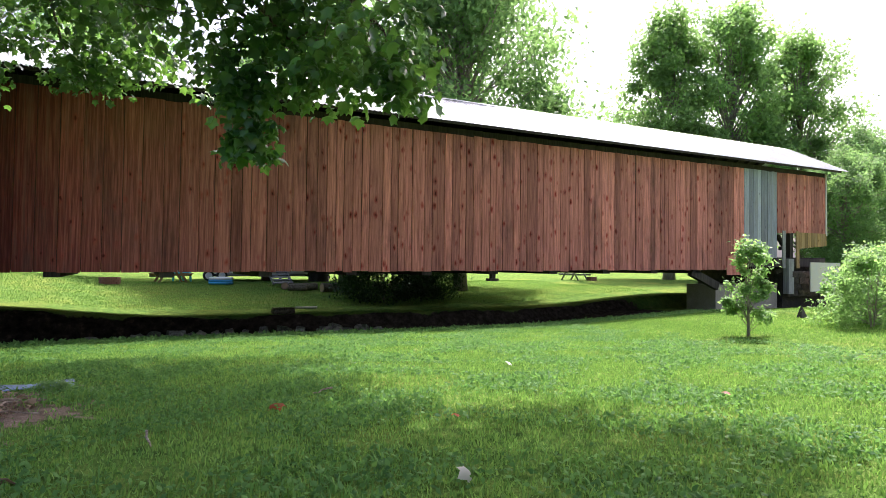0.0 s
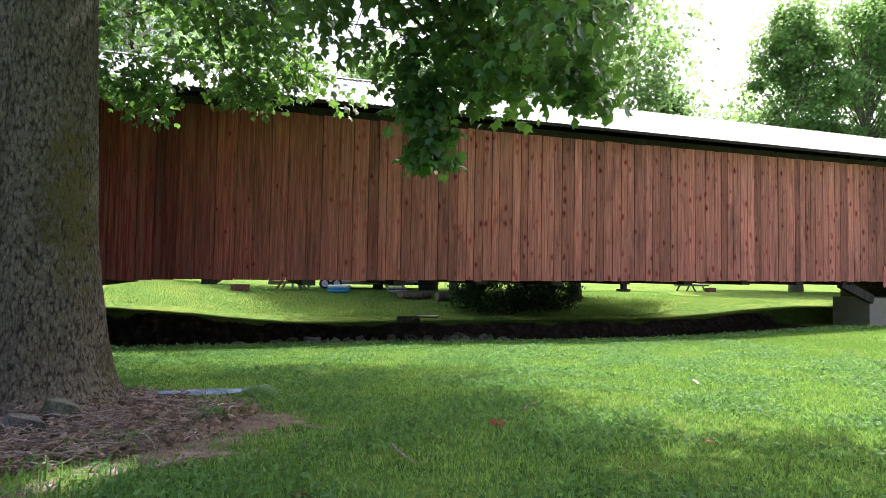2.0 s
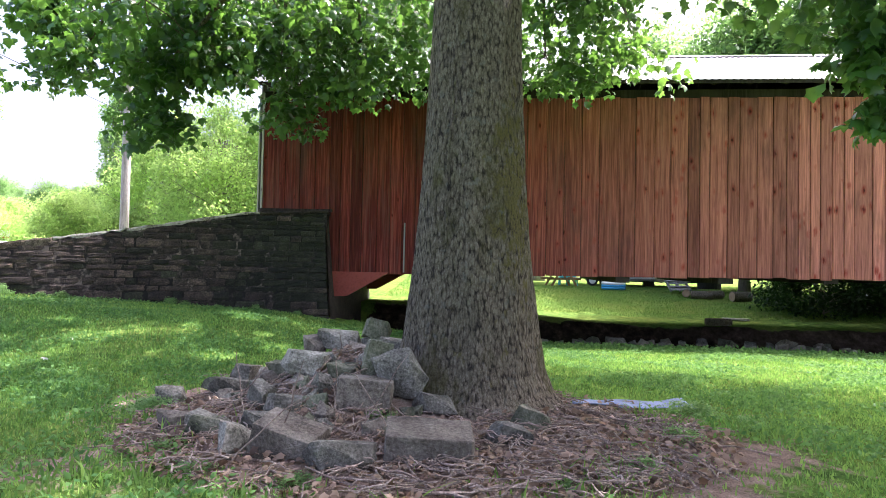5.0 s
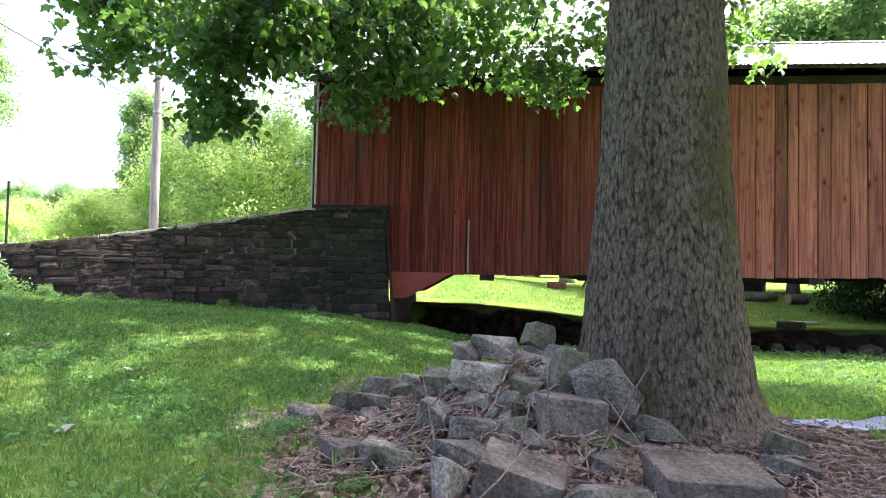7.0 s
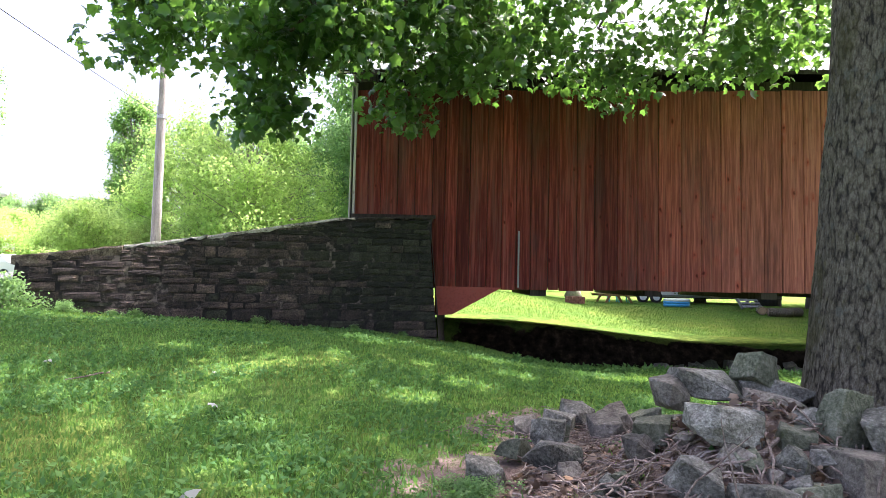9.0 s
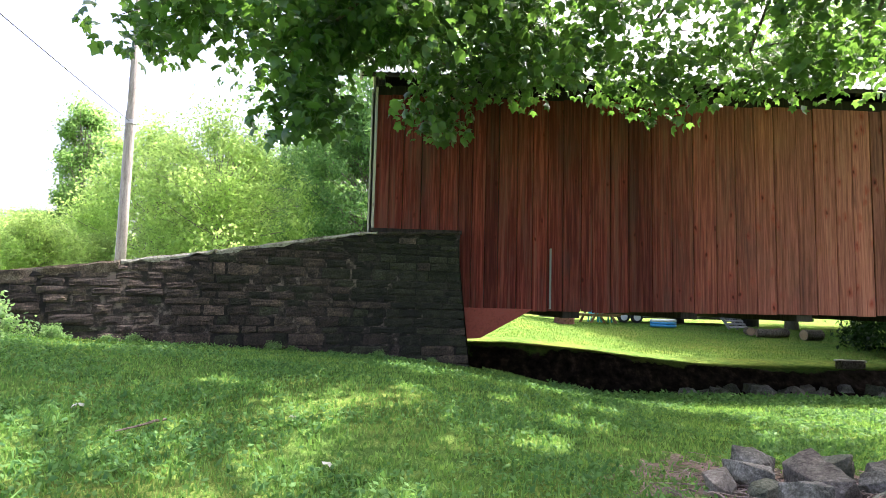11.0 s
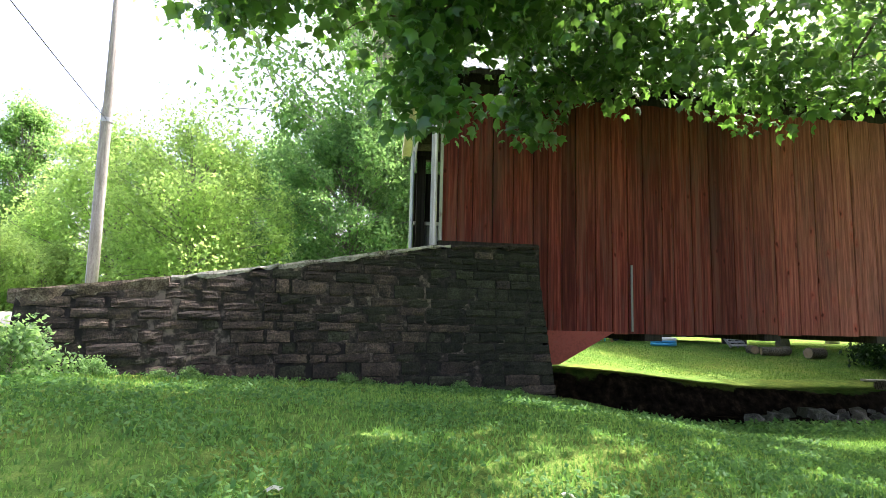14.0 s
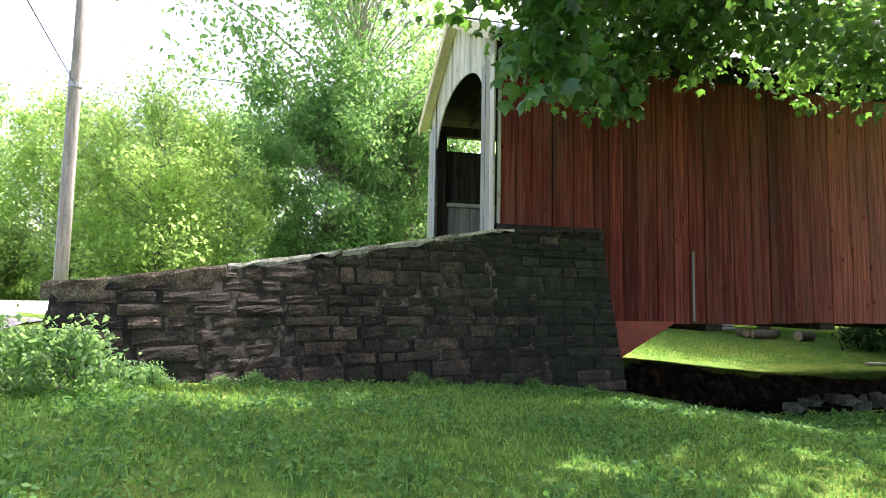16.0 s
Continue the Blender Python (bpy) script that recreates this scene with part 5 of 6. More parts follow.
for i in range(40):
    a, q = rr.uniform(0, 6.28), rr.uniform(0.1, 1.0)
    x, y = -4.0 + 0.95 * q * math.cos(a), 6.6 + 1.35 * q * math.sin(a)
    w = rr.uniform(0.08, 0.2)
    ob = new("stone", shapes[(i * 5) % 12])
    ob.matrix_basis = pose(x, y, float(ground_z(x, y)) + w * 0.18, rr.uniform(-30, 30), rr.uniform(-30, 30), rr.uniform(0, 360)) @ Matrix.Diagonal((w, w, w, 1))
    tagged(ob, "small grey field stone in the heap", "stone", "stones heaped at the maple")
for i, (x, y, w) in enumerate(((-4.45, 8.3, 0.34), (-4.2, 8.05, 0.4), (-4.65, 8.0, 0.36), (-3.85, 8.35, 0.36), (-3.55, 8.15, 0.34), (-4.35, 7.7, 0.38), (-3.95, 7.75, 0.3), (-4.75, 7.65, 0.26), (-3.7, 8.5, 0.26), (-4.95, 7.85, 0.24))):
    x, y = x - 0.08, y + 0.4
    ob = new("stone", shapes[(i * 5 + 2) % 12])
    ob.matrix_basis = pose(x, y, float(ground_z(x, y)) + w * 0.18, rr.uniform(-20, 20), rr.uniform(-20, 20), rr.uniform(0, 360)) @ Matrix.Diagonal((w, w, w * 0.9, 1))
    tagged(ob, "angular grey field stone behind the heap by the maple", "stone", "stones heaped at the maple")
for i in range(48):
    x = rr.uniform(-1.0, 7.0)
    y = 17.6 + rr.uniform(-0.5, 0.9)
    w = rr.uniform(0.18, 0.5)
    ob = new("stone", shapes[(i * 7) % 12])
    ob.matrix_basis = pose(x, y, float(ground_z(x, y)) + w * 0.12, rr.uniform(-20, 20), rr.uniform(-20, 20), rr.uniform(0, 360)) @ Matrix.Diagonal((w, w, w, 1))
    tagged(ob, "brown stone in the dry creek bed", "stone", "stones in the creek bed")


def bed_point(r):
    a, q = r.uniform(0, 6.28), math.sqrt(r.uniform(0.02, 1))
    return -3.1 + 2.3 * q * math.cos(a), 6.45 + 1.6 * q * math.sin(a)


def stick(s, x, y, length, rad, r, lift=0.02):
    a = r.uniform(0, 6.28)
    pts = []
    for k in range(5):
        t = k / 4 - 0.5
        px = x + math.cos(a) * length * t + r.gauss(0, 0.03) * length
        py = y + math.sin(a) * length * t + r.gauss(0, 0.03) * length
        pts.append((px, py, float(ground_z(px, py)) + lift + r.uniform(0, 0.03)))
    s.tube(pts, [rad, rad, rad * 0.9, rad * 0.7, rad * 0.4], 5)


twigs = Soup()
for i in range(2300):
    x, y = bed_point(rr)
    if math.hypot(x - TREE[0], y - TREE[1]) > 0.75 and noise.noise((x * 1.6, y * 1.6, 3.0)) > -0.15:
        stick(twigs, x, y, rr.uniform(0.06, 0.36), rr.uniform(0.003, 0.007), rr, rr.choice((0.015, 0.03, 0.06)))
for i in range(220):
    stick(twigs, rr.gauss(-4.4, 0.5), rr.gauss(8.25, 0.35), rr.uniform(0.1, 0.4), rr.uniform(0.003, 0.007), rr)
tagged(new("twig_litter", twigs.mesh("twig_litter", STICK)), "dry grey twigs strewn under the maple", "twigs", kind="stuff")
for i in range(48):
    x, y = bed_point(rr)
    if math.hypot(x - TREE[0], y - TREE[1]) < 0.85:
        continue
    s = Soup()
    stick(s, x, y, rr.uniform(0.35, 0.85), rr.uniform(0.006, 0.012), rr, 0.03)
    tagged(new("fallen_stick", s.mesh("fallen_stick", STICK)), "dry fallen stick in the bed under the maple", "stick", "sticks under the maple")
for x, y, dx, dy, n in ((-4.35, 6.0, -0.1, 0.05, 0.55), (-3.95, 5.6, 0.12, 0.02, 0.6), (-3.5, 5.9, 0.3, 0.1, 0.55), (-4.6, 6.3, 0.35, -0.1, 0.45), (-3.2, 5.55, -0.3, 0.12, 0.5), (-3.75, 6.15, 0.05, -0.08, 0.62), (-4.2, 5.3, 0.4, 0.15, 0.4)):
    s, z = Soup(), float(ground_z(x, y))
    s.tube([(x + dx * k / 5 + rr.gauss(0, 0.008), y + dy * k / 5 + rr.gauss(0, 0.008), z + n * (k / 5) ** 0.8) for k in range(6)], [0.006, 0.0055, 0.005, 0.0045, 0.004, 0.002], 5)
    tagged(new("dead_stalk", s.mesh("dead_stalk", STICK)), "thin dry stalk standing among the stones", "stalk", "stalks among the stones")
for x, y, n in ((0.1, 4.6, 0.5), (1.7, 5.9, 0.28), (-9.0, 8.9, 0.4), (-1.3, 4.9, 0.42)):
    s = Soup()
    stick(s, x, y, n, 0.01, rr, 0.03)
    tagged(new("fallen_stick", s.mesh("fallen_stick", STICK)), "small dry stick lying on the lawn", "stick", "sticks on the lawn")

DRY = leaf_material("dry_leaves", (0.07, 0.05, 0.036), (0.4, 0.3, 0.22), (0.3, 0.19, 0.11))
DRY_RED = leaf_material("red_dry_leaves", (0.3, 0.06, 0.02), (0.4, 0.12, 0.03), (0.4, 0.12, 0.03))
PALE_LEAF = leaf_material("pale_leaf_backs", (0.4, 0.42, 0.38), (0.55, 0.55, 0.5), (0.5, 0.5, 0.4))
q = np.array([bed_point(rr) for _ in range(5200)])
litter = np.column_stack([q, ground_z(q[:, 0], q[:, 1]) + np.random.RandomState(8).uniform(0.005, 0.05, len(q))])
tagged(new("leaf_litter", leaf_cloud("leaf_litter", litter, 0.055, DRY, 9, "maple", 0.0)), "dry brown leaves and bark chips under the maple", "leaf litter", kind="stuff")
for x, y, m, sz in ((1.13, 5.42, DRY_RED, 0.12), (2.3, 4.2, DRY_RED, 0.07), (5.2, 3.9, DRY_RED, 0.1), (1.75, 3.0, PALE_LEAF, 0.11), (4.6, 6.9, PALE_LEAF, 0.12), (-7.6, 8.3, PALE_LEAF, 0.14), (-6.9, 6.6, PALE_LEAF, 0.13), (-0.6, 4.0, DRY, 0.12), (-8.0, 9.3, PALE_LEAF, 0.1), (-9.6, 9.3, PALE_LEAF, 0.09)):
    me = leaf_cloud("fallen_leaf", np.array([[x, y, float(ground_z(x, y)) + 0.055]]), sz * 1.3, m, int(x * 100) % 97 + 3, "maple", 0.0)
    tagged(new("fallen_leaf", me), "red-brown fallen leaf on the grass" if m is DRY_RED else "pale curled leaf lying on the grass", "leaf", "leaves on the lawn")

# a crumpled blue-grey plastic strip at the edge of the bed
s, n = Soup(), 22
pts = []
for k in range(n):
    t = k / (n - 1)
    x, y = -1.85 + 1.25 * t, 7.35 + 0.5 * t + 0.03 * math.sin(9 * t)
    z = float(ground_z(x, y)) + 0.012 + 0.03 * (1 - t)
    for j in range(4):
        pts.append((x + 0.02 * math.sin(7 * t + j), y + (0.085 * j - 0.12) * (0.55 + 1.1 * t), z + 0.012 * math.sin(3.1 * j + 11 * t) + 0.012))
s.add(pts, [(k * 4 + j, k * 4 + 4 + j, k * 4 + 5 + j, k * 4 + 1 + j) for k in range(n - 1) for j in range(3)])
me = s.mesh("plastic_strip", TARP, True)
ob = tagged(new("plastic_strip", me), "crumpled blue-grey plastic sheet lying by the maple", "plastic sheet")
ob.modifiers.new("thick", "SOLIDIFY").thickness = 0.012


# ---- the lawn beyond the bridge ----
def gz(x, y):
    return float(ground_z(x, y))


def picnic_table(x, y, turn, mat, label):
    t = thing("picnic_table", label, "picnic table", (x, y, gz(x, y)), "picnic tables")
    t.rotation_euler = (0, 0, radians(turn))
    for k in range(5):
        part("tabletop_board", Soup().box(-0.9, 0.9, -0.37 + 0.15 * k, -0.235 + 0.15 * k, 0.71, 0.75).mesh("tabletop_board", mat), t)
    for sy in (-1, 1):
        for k in range(2):
            y0 = sy * 0.72 - 0.14 + 0.14 * k
            part("bench_board", Soup().box(-0.9, 0.9, y0, y0 + 0.13, 0.41, 0.45).mesh("bench_board", mat), t)
    for sx in (-0.6, 0.6):
        for sy in (-1, 1):
            part("leg", Soup().beam((sx, sy * 0.22, 0.71), (sx, sy * 0.62, 0.0), 0.05, 0.1).mesh("leg", mat), t)
        part("bench_bearer", Soup().box(sx + 0.03, sx + 0.07, -0.84, 0.84, 0.32, 0.41).mesh("bench_bearer", mat), t)
    return t


picnic_table(1.46, 31.2, 97, YELLOW_WOOD, "yellowish wooden picnic table with attached benches on the lawn")
picnic_table(26.0, 31.0, 20, GREY_BOARD, "weathered grey picnic table on the far lawn")
blk = thing("wood_block", "small reddish wooden block beside the picnic table", "block", (26.6, 30.0, gz(26.6, 30.0)))
part("body", Soup().box(-0.25, 0.25, -0.2, 0.2, 0.0, 0.25).mesh("body", BRICK_RED), blk)

ring = thing("fire_ring", "low round fire pit ring of red bricks", "fire pit", (-0.97, 27.8, gz(-0.97, 27.8)))
brick = Soup().box(-0.095, 0.095, -0.05, 0.05, 0.0, 0.09).mesh("brick", BRICK_RED)
for c in range(3):
    for k in range(11):
        a = 2 * math.pi * (k + 0.5 * (c % 2)) / 11
        part("brick", brick, ring, "", pose(0.34 * math.cos(a), 0.34 * math.sin(a), c * 0.095, 0, 0, math.degrees(a) + 90))

pool = thing("inflatable_pool", "small blue and white inflatable pool on the grass", "paddling pool", (3.44, 28.7, gz(3.44, 28.7)))
for k, (m, z) in enumerate(((SKY_BLUE, 0.08), (SKY_BLUE, 0.19), (PLAIN_WHITE, 0.29))):
    pts = [(0.48 * math.cos(a), 0.34 * math.sin(a), z) for a in [2 * math.pi * i / 20 for i in range(21)]]
    part("ring", Soup().tube(pts, [0.07] * 21, 8).mesh("ring", m, True), pool, "blue inflated ring" if k < 2 else "white inflated top ring")


def wheel(parent, x, y, z, r):
    tyre = part("tyre", Soup().tube([(x, y - 0.1, z), (x, y + 0.1, z)], [r, r], 20).mesh("tyre", BLACK, False), parent)
    part("rim", Soup().tube([(x, y - 0.115, z), (x, y - 0.07, z)], [r * 0.62, r * 0.66], 16).mesh("rim", PLAIN_WHITE), tyre, "white steel rim")


camper = thing("travel_trailer", "white travel trailer parked beyond the bridge", "trailer", (3.2, 33.0, gz(4, 33)))
part("body", Soup().box(0.6, 6.2, 0.1, 2.5, 0.36, 2.6).mesh("body", PLAIN_WHITE), camper, "white ribbed aluminium body")
part("chassis", Soup().box(0.2, 6.0, 0.3, 2.3, 0.24, 0.36).mesh("chassis", BLACK), camper)
part("skirt_panel", Soup().box(0.9, 5.2, 0.08, 0.11, 0.28, 0.4).mesh("skirt_panel", STEEL), camper)
part("tongue", Soup().beam((0.6, 0.9, 0.52), (-0.9, 1.3, 0.55), 0.1, 0.1).mesh("tongue", BLACK), camper)
wheel(camper, 0.15, 0.1, 0.28, 0.28)
wheel(camper, 0.8, 0.1, 0.28, 0.28)
spare = part("spare_cover", Soup().tube([(3.7, 0.02, 0.6), (3.7, 0.1, 0.6)], [0.36, 0.38], 20).mesh("spare_cover", CREAM), camper, "cream round spare-wheel cover")
for k in range(3):
    part("window", Soup().box(1.2 + 1.7 * k, 2.2 + 1.7 * k, 0.07, 0.1, 1.5, 2.1).mesh("window", STEEL), camper)

bin_ = thing("dark_barrel", "dark blue-black barrel on the lawn", "barrel", (8.9, 32.0, gz(8.9, 32)))
part("drum", Soup().tube([(0, 0, 0), (0, 0, 0.3), (0, 0, 0.33), (0, 0, 0.6), (0, 0, 0.63), (0, 0, 0.95)], [0.55, 0.55, 0.58, 0.55, 0.58, 0.55], 20).mesh("drum", BLACK), bin_)
for x, y in ((2.2, 32.4), (1.9, 33.1)):
    ch = thing("lawn_chair", "turquoise plastic lawn chair by the trailer", "chair", (x, y, gz(x, y)), "turquoise lawn chairs")
    part("seat", Soup().box(-0.25, 0.25, -0.25, 0.25, 0.38, 0.43).mesh("seat", TURQUOISE), ch)
    part("backrest", Soup().beam((0, 0.24, 0.42), (0, 0.36, 0.9), 0.5, 0.04).mesh("backrest", TURQUOISE), ch)
    for a in (-0.21, 0.21):
        for b in (-0.21, 0.21):
            part("leg", Soup().beam((a, b, 0.38), (a * 1.15, b * 1.15, 0), 0.05, 0.05).mesh("leg", TURQUOISE), ch)

for x, y, ln, rd, tn in ((7.56, 25.4, 0.75, 0.2, 12), (6.9, 26.2, 0.7, 0.17, 30), (6.3, 26.0, 0.8, 0.15, -20), (5.9, 26.6, 0.6, 0.16, 70), (6.6, 26.7, 0.9, 0.13, 5)):
    lg = thing("log", "sawn tree log lying on the grass", "log", (x, y, gz(x, y) + rd), "sawn logs")
    lg.rotation_euler = (0, 0, radians(tn))
    part("bark", Soup().tube([(-ln / 2, 0, 0), (0, 0.01, 0), (ln / 2, 0, 0)], [rd, rd * 0.97, rd], 14).mesh("bark", BARK), lg)
    for e in (-1, 1):
        part("cut_end", Soup().tube([(e * ln / 2, 0, 0), (e * (ln / 2 + 0.006), 0, 0)], [rd * 0.9, rd * 0.9], 14).mesh("cut_end", CUT_WOOD), lg, "pale sawn end")
pallet = thing("pallet", "grey wooden pallet leaning on the log pile", "pallet", (6.0, 27.6, gz(6, 27.6) + 0.1))
pallet.rotation_euler = (radians(50), 0, radians(25))
for k in range(7):
    part("slat", Soup().box(-0.55, 0.55, 0.16 * k, 0.16 * k + 0.1, 0.1, 0.12).mesh("slat", GREY_BOARD), pallet)
for k in (-0.5, 0.0, 0.5):
    part("runner", Soup().box(k - 0.03, k + 0.03, 0, 1.06, 0, 0.1).mesh("runner", GREY_BOARD), pallet)
pl = thing("plank", "short pale plank lying on the creek bank", "plank", (5.3, 20.6, gz(5.3, 20.6) + 0.02))
part("board", Soup().box(-0.38, 0.38, -0.09, 0.09, 0, 0.05).mesh("board", PALE_BOARD), pl)
pl.rotation_euler = (0, 0, radians(-15))
stump = thing("log", "dark short log on the creek bank", "log", (4.2, 19.1, gz(4.2, 19.1) + 0.1), "sawn logs")
part("bark", Soup().tube([(-0.35, 0, 0), (0.35, 0.1, 0)], [0.12, 0.11], 12).mesh("bark", BARK), stump)

# far trunk behind the lawn
far = thing("old_tree", "thick old tree at the far edge of the lawn", "tree", (1.2, 40.0, gz(1.2, 40)))
part("trunk", Soup().tube([(0, 0, -0.1), (0, 0, 0.3), (0, 0, 2), (0.1, 0, 6)], [0.6, 0.45, 0.4, 0.3], 12).mesh("bark", PALE_BARK, True), far)

# at the far abutment: a pale rusty sheet and a black scrap
sheet = thing("metal_sheet", "pale rusty metal sheet leaning at the bridge's end", "metal sheet", (26.4, 15.2, gz(26.4, 15.2)))
part("panel", Soup().box(-0.8, 1.4, -0.02, 0.02, 0.7, 1.95).mesh("panel", surface("rusty_sheet", [(0.38, (0.5, 0.5, 0.5)), (0.6, (0.55, 0.5, 0.44)), (0.7, (0.4, 0.2, 0.1))], 2.0, 0.5)), sheet)
part("prop", Soup().box(-0.1, 0.0, 0.0, 0.08, -0.1, 0.72).mesh("prop", DARK_WOOD), sheet)
part("prop", Soup().box(0.9, 1.0, 0.0, 0.08, -0.1, 0.72).mesh("prop", DARK_WOOD), sheet)
flap = thing("black_scrap", "folded black plastic scrap standing in the grass", "scrap", (16.6, 10.1, gz(16.6, 10.1)))
part("fold", Soup().add([(0, 0, 0), (0.45, 0.1, 0), (0.1, 0.05, 0.34), (0.02, 0.16, 0), (0.47, 0.26, 0), (0.12, 0.1, 0.34)], [(0, 1, 2), (5, 4, 3), (0, 2, 5, 3), (1, 4, 5, 2), (0, 3, 4, 1)]).mesh("fold", BLACK), flap)

# ---- the lane, the pole and what stands beyond ----
xs, ys = np.arange(-60, -13.2, 0.6), np.arange(14.2, 24.5, 0.6)
gx, gy = np.meshgrid(xs, ys)
gy = gy + 0.004 * (gx + 14) ** 2 * 0.6
v = np.stack([gx, gy, ground_z(gx, gy) + 0.03], -1).reshape(-1, 3)
i, j = np.meshgrid(np.arange(len(xs) - 1), np.arange(len(ys) - 1))
a = (j * len(xs) + i).ravel()
tagged(new("road", array_mesh("road", v, np.stack([a, a + 1, a + len(xs) + 1, a + len(xs)], -1), ASPHALT, True)), "pale sunlit asphalt lane", "road", kind="structure")

pole = thing("utility_pole", "tall weathered wooden utility pole beside the lane", "utility pole", (-17.1, 25.2, gz(-17.1, 25.2)))
part("shaft", Soup().tube([(0, 0, -0.2), (0, 0, 3), (0, 0, 7), (0, 0, 12)], [0.17, 0.16, 0.145, 0.12], 14).mesh("shaft", POLE_WOOD, True), pole)
part("bracket", Soup().tube([(0, 0, 6.02), (0, 0, 6.16)], [0.17, 0.17], 14).mesh("bracket", STEEL), pole, "dull steel band")
part("conduit", Soup().tube([(-0.16, -0.03, 0), (-0.15, -0.03, 6.5)], [0.03, 0.03], 6).mesh("conduit", STEEL), pole, "thin grey conduit")
def cable(p, q, sag):
    pts = [tuple(np.array(p) + (np.array(q) - np.array(p)) * t - np.array((0, 0, sag)) * 4 * t * (1 - t)) for t in np.linspace(0, 1, 16)]
    return Soup().tube(pts, [0.011] * 16, 5).mesh("cable", WIRE)


part("cable", cable((0, 0, 6.1), (8.4, -42, 4.5), 0.4), pole, "sagging black cable")

hs = thing("far_house", "small white house far beyond the lane", "house", (-29.5, 55, gz(-29, 55)))
part("wall", Soup().box(-4, 4, -2, 2, 0, 2.6).mesh("wall", PLAIN_WHITE), hs)
part("roof", Soup().add([(-4.3, -2.3, 2.6), (4.3, -2.3, 2.6), (4.3, 0, 3.7), (-4.3, 0, 3.7), (4.3, 2.3, 2.6), (-4.3, 2.3, 2.6)], [(0, 1, 2, 3), (3, 2, 4, 5), (0, 3, 5), (1, 4, 2), (0, 5, 4, 1)]).mesh("roof", TIN), hs)
for k in range(3):
    part("window", Soup().box(-3 + 2.3 * k, -2.1 + 2.3 * k, -2.03, -1.99, 1.1, 2.0).mesh("window", BLACK), hs)


# a white car standing on the lane, a roadside board and a yard lamp
GLASS_DARK = surface("car_glass", [(0.35, (0.02, 0.025, 0.03)), (0.65, (0.04, 0.045, 0.05))], 2, 0.08, 0, 0.0)
LAMP_RED = surface("red_lamp_plastic", [(0.35, (0.4, 0.02, 0.02)), (0.65, (0.5, 0.03, 0.03))], 3, 0.3)
car = thing("car", "white car standing on the lane", "car", (-31.6, 35.6, gz(-31.6, 35.6)))
car.rotation_euler = (0, 0, radians(172))
prof = [(-2.2, 0.35), (-2.25, 0.7), (-2.1, 0.95), (-1.6, 1.02), (-1.0, 1.45), (0.5, 1.48), (1.2, 1.0), (2.0, 0.85), (2.2, 0.6), (2.2, 0.35)]
n = len(prof)
body = Soup().add([(x, y * (0.86 if z > 1.1 else 1.0), z) for y in (-0.86, 0.86) for x, z in prof], [tuple(reversed(range(n))), tuple(range(n, 2 * n))] + [(i, (i + 1) % n, n + (i + 1) % n, n + i) for i in range(n)])
part("body", body.mesh("body", PLAIN_WHITE), car)
for sy in (-1, 1):
    part("side_window", Soup().add([(-1.25, sy * 0.84, 1.05), (0.95, sy * 0.84, 1.05), (0.45, sy * 0.76, 1.4), (-0.95, sy * 0.76, 1.4)], [(0, 1, 2, 3) if sy < 0 else (3, 2, 1, 0)]).mesh("side_window", GLASS_DARK), car)
    part("tail_light", Soup().box(-2.27, -2.1, sy * 0.75 - 0.12, sy * 0.75 + 0.12, 0.68, 0.9).mesh("tail_light", LAMP_RED), car, "red tail light")
    for wx in (-1.4, 1.4):
        wheel(car, wx, sy * 0.8, 0.32, 0.32)
board_sign = thing("roadside_sign", "white roadside board with red bars on two posts", "sign", (-33.3, 38.2, gz(-33.3, 38.2) - 0.15))
board_sign.rotation_euler = (0, 0, radians(35))
part("panel", Soup().box(-0.5, 0.5, -0.03, 0.03, 1.7, 2.85).mesh("panel", PLAIN_WHITE), board_sign)
for z in (1.85, 2.4):
    part("bar", Soup().box(0.05, 0.42, -0.04, -0.031, z, z + 0.12).mesh("bar", LAMP_RED), board_sign, "red bar")
for px in (-0.4, 0.4):
    part("post", Soup().box(px - 0.04, px + 0.04, 0.03, 0.1, 0, 2.8).mesh("post", GREY_BOARD), board_sign)
yard = thing("yard_lamp", "thin black yard lamp with a white globe", "street lamp", (-29.0, 32.0, gz(-29, 32)))
part("post", Soup().tube([(0, 0, 0), (0, 0, 4.6)], [0.07, 0.05], 8).mesh("post", BLACK), yard)
part("globe", Soup().tube([(0.4, 0, z) for z in (4.2, 4.28, 4.45, 4.6, 4.66)], [0.05, 0.2, 0.26, 0.18, 0.03], 12).mesh("globe", PLAIN_WHITE, True), yard, "white globe")
part("arm", Soup().beam((0, 0, 4.5), (0.4, 0, 4.62), 0.04, 0.04).mesh("arm", BLACK), yard)


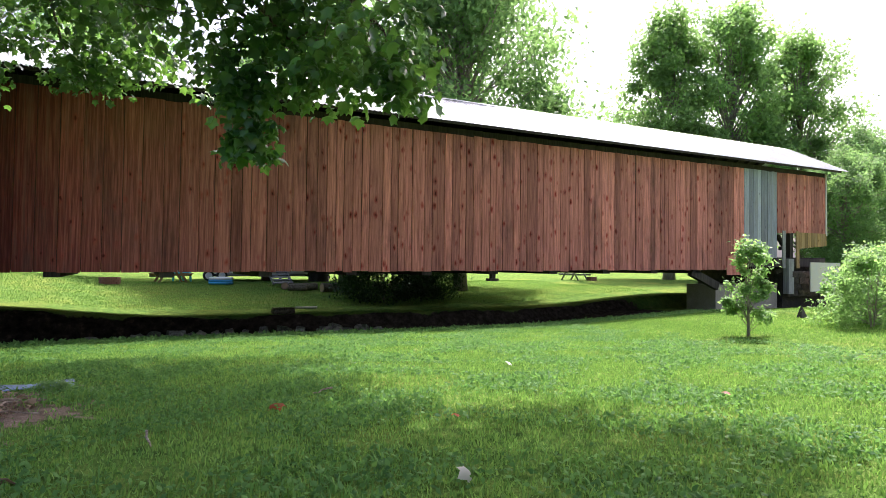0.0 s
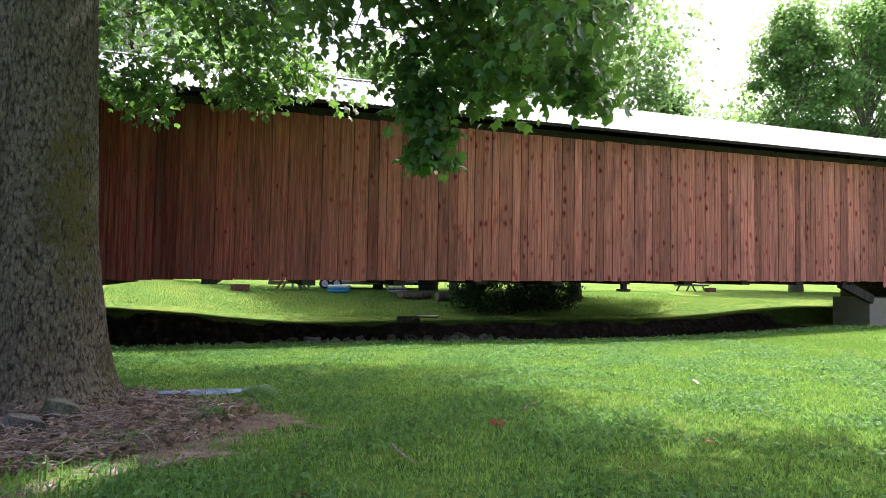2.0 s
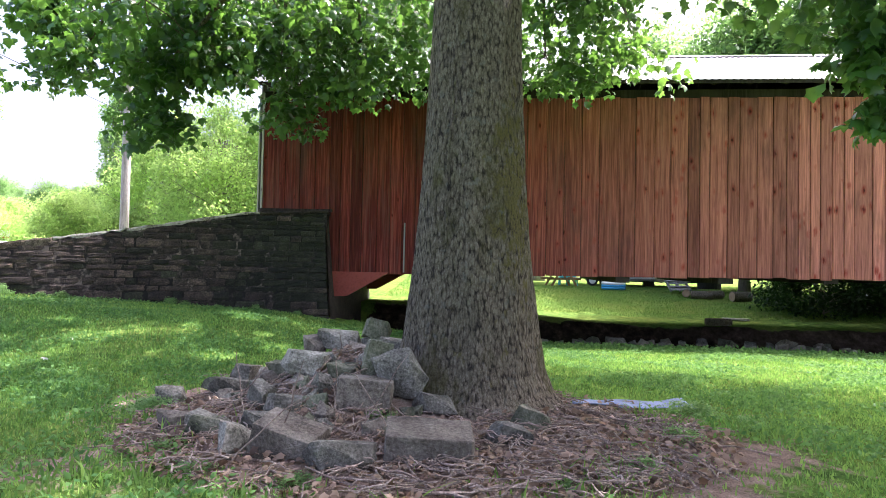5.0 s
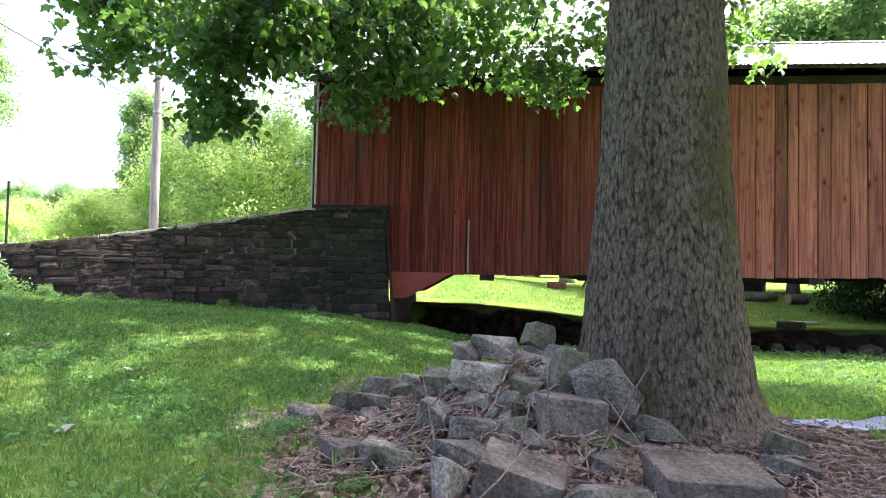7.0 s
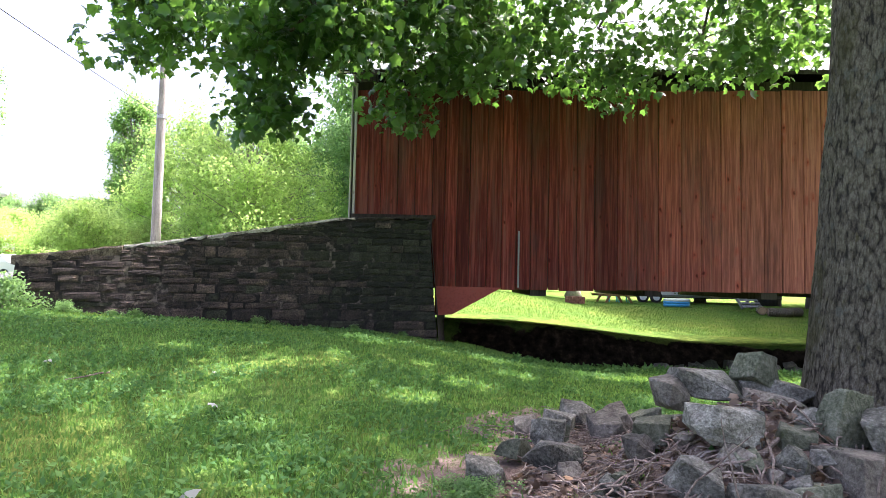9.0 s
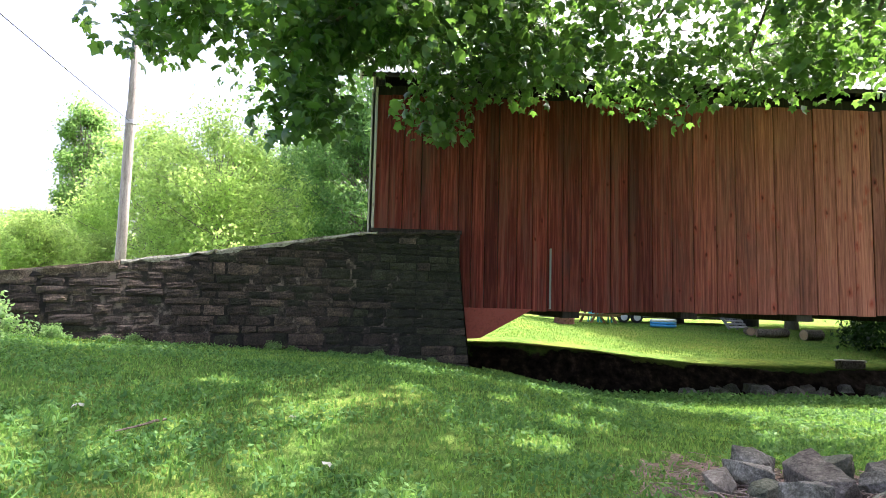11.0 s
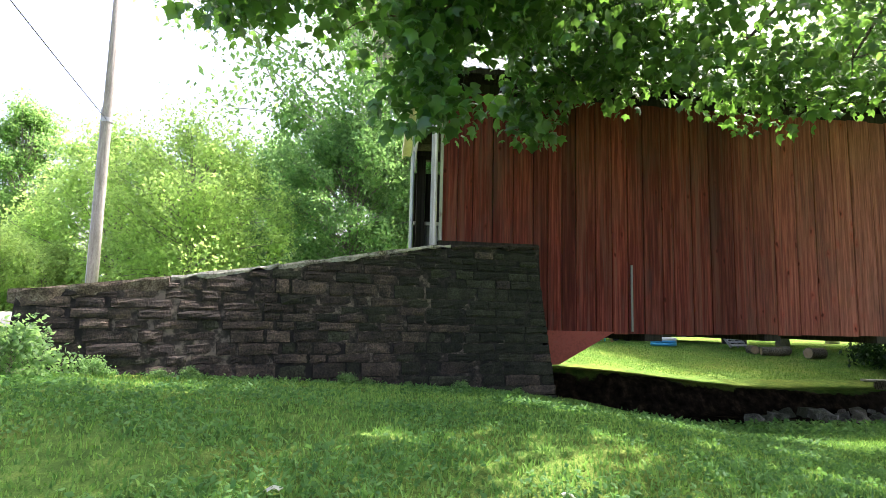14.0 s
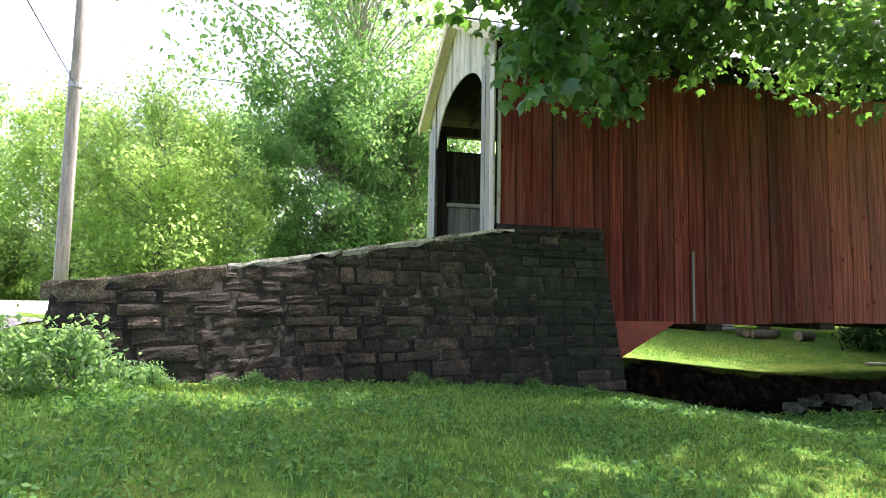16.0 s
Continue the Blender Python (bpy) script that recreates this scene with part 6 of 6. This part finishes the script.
# ---- grass, clover and ground cover ----
def blades(name, x, y, height, width, mat, seed, lean=0.5):
    """Single bent grass blades: a tapering strip of three triangles each."""
    r = np.random.RandomState(seed)
    n = len(x)
    z = ground_z(x, y) - 0.005
    a, h, w = r.uniform(0, 2 * np.pi, n), height * r.uniform(0.55, 1.35, n), width * r.uniform(0.7, 1.3, n)
    b, l = r.uniform(0, 2 * np.pi, n), r.normal(0, lean, n) * h
    ca, sa, cb, sb = np.cos(a) * w, np.sin(a) * w, np.cos(b) * l, np.sin(b) * l
    v = np.stack([np.stack([x - ca, y - sa, z], -1), np.stack([x + ca, y + sa, z], -1),
                  np.stack([x - ca * 0.7 + cb * 0.4, y - sa * 0.7 + sb * 0.4, z + h * 0.6], -1), np.stack([x + ca * 0.7 + cb * 0.4, y + sa * 0.7 + sb * 0.4, z + h * 0.6], -1),
                  np.stack([x + cb, y + sb, z + h], -1)], 1).reshape(-1, 3)
    k = np.arange(n)[:, None] * 5
    f = np.concatenate([k + np.array([[0, 1, 3]]), k + np.array([[0, 3, 2]]), k + np.array([[2, 3, 4]])])
    return array_mesh(name, v, f, mat)


def scatter(n, seed, x0, x1, y0, y1, keep=0.5, clump=0.0):
    r = np.random.RandomState(seed)
    x, y = r.uniform(x0, x1, n), r.uniform(y0, y1, n)
    soil = bare_soil(x, y) + r.normal(0, 0.12, n)
    ok = soil < keep
    ok &= ~((x < -7.4) & (y > wall_line(x) - 0.3)) & ~((x > -7.6) & (x < -5.7) & (y > 14.9))
    if clump:
        f = np.sin(x * 2.1 + 1.3 * np.sin(y * 1.7)) * np.sin(y * 2.4 + 1.1 * np.sin(x * 1.3 + 2)) + r.normal(0, 0.3, n)
        ok &= f > clump
    return x[ok], y[ok]


for seed, box, n, h in ((71, (-14, 9, 0.8, 8.5), 260000, 0.04), (72, (-14, 14, 8.5, 16.2), 160000, 0.042), (73, (9, 26, -2, 14), 90000, 0.05), (74, (-6, 22, 20.8, 31), 60000, 0.05)):
    x, y = scatter(n, seed, *box)
    tagged(new("lawn_grass", blades("lawn_grass", x, y, h, 0.0065 if seed < 72 else 0.009, GRASS, seed)), "short green mown grass", "grass", kind="stuff")
x, y = scatter(90000, 171, -13.5, 9.5, 1.2, 10.5, 0.45, 0.35)
tagged(new("grass_tufts", blades("grass_tufts", x, y, 0.075, 0.0075, CLOVER, 172, 0.9)), "longer dark green tufts in the mown lawn", "grass", kind="stuff")
x, y = scatter(230000, 75, -13.5, 11, 1.0, 14.5, 0.5, 0.05)
r = np.random.RandomState(76)
c = np.column_stack([x, y, ground_z(x, y) + r.uniform(0.02, 0.055, len(x))])
tagged(new("clover", leaf_cloud("clover", c, 0.05, CLOVER, 77, "oval", 0.0)), "low dark green clover and plantain in the lawn", "clover", kind="stuff")
x, y = scatter(15000, 78, -4.5, 19, 14.0, 15.55, 1.3)
c = np.column_stack([x, y, ground_z(x, y) + r.uniform(0.02, 0.09, len(x))])
tagged(new("bank_ivy", leaf_cloud("bank_ivy", c, 0.09, CLOVER, 79, "oval", 0.0)), "broad-leaved green ground cover on the creek bank", "ground cover", kind="stuff")
px, py = [], []
for i, (x, y, n) in enumerate(((-4.9, 5.1, 60), (-4.0, 4.75, 50), (-1.2, 7.0, 70), (-0.5, 6.6, 60), (-4.7, 6.0, 40), (-3.1, 4.7, 40), (-5.3, 6.3, 50), (-1.9, 5.3, 30), (-2.2, 4.9, 30))):
    g = np.random.RandomState(200 + i)
    px.append(x + g.normal(0, 0.14, n))
    py.append(y + g.normal(0, 0.12, n))
tagged(new("grass_tufts", blades("grass_tufts", np.concatenate(px), np.concatenate(py), 0.11, 0.008, GRASS, 210, 0.8)), "ragged tufts of grass in the bare soil", "grass", kind="stuff")
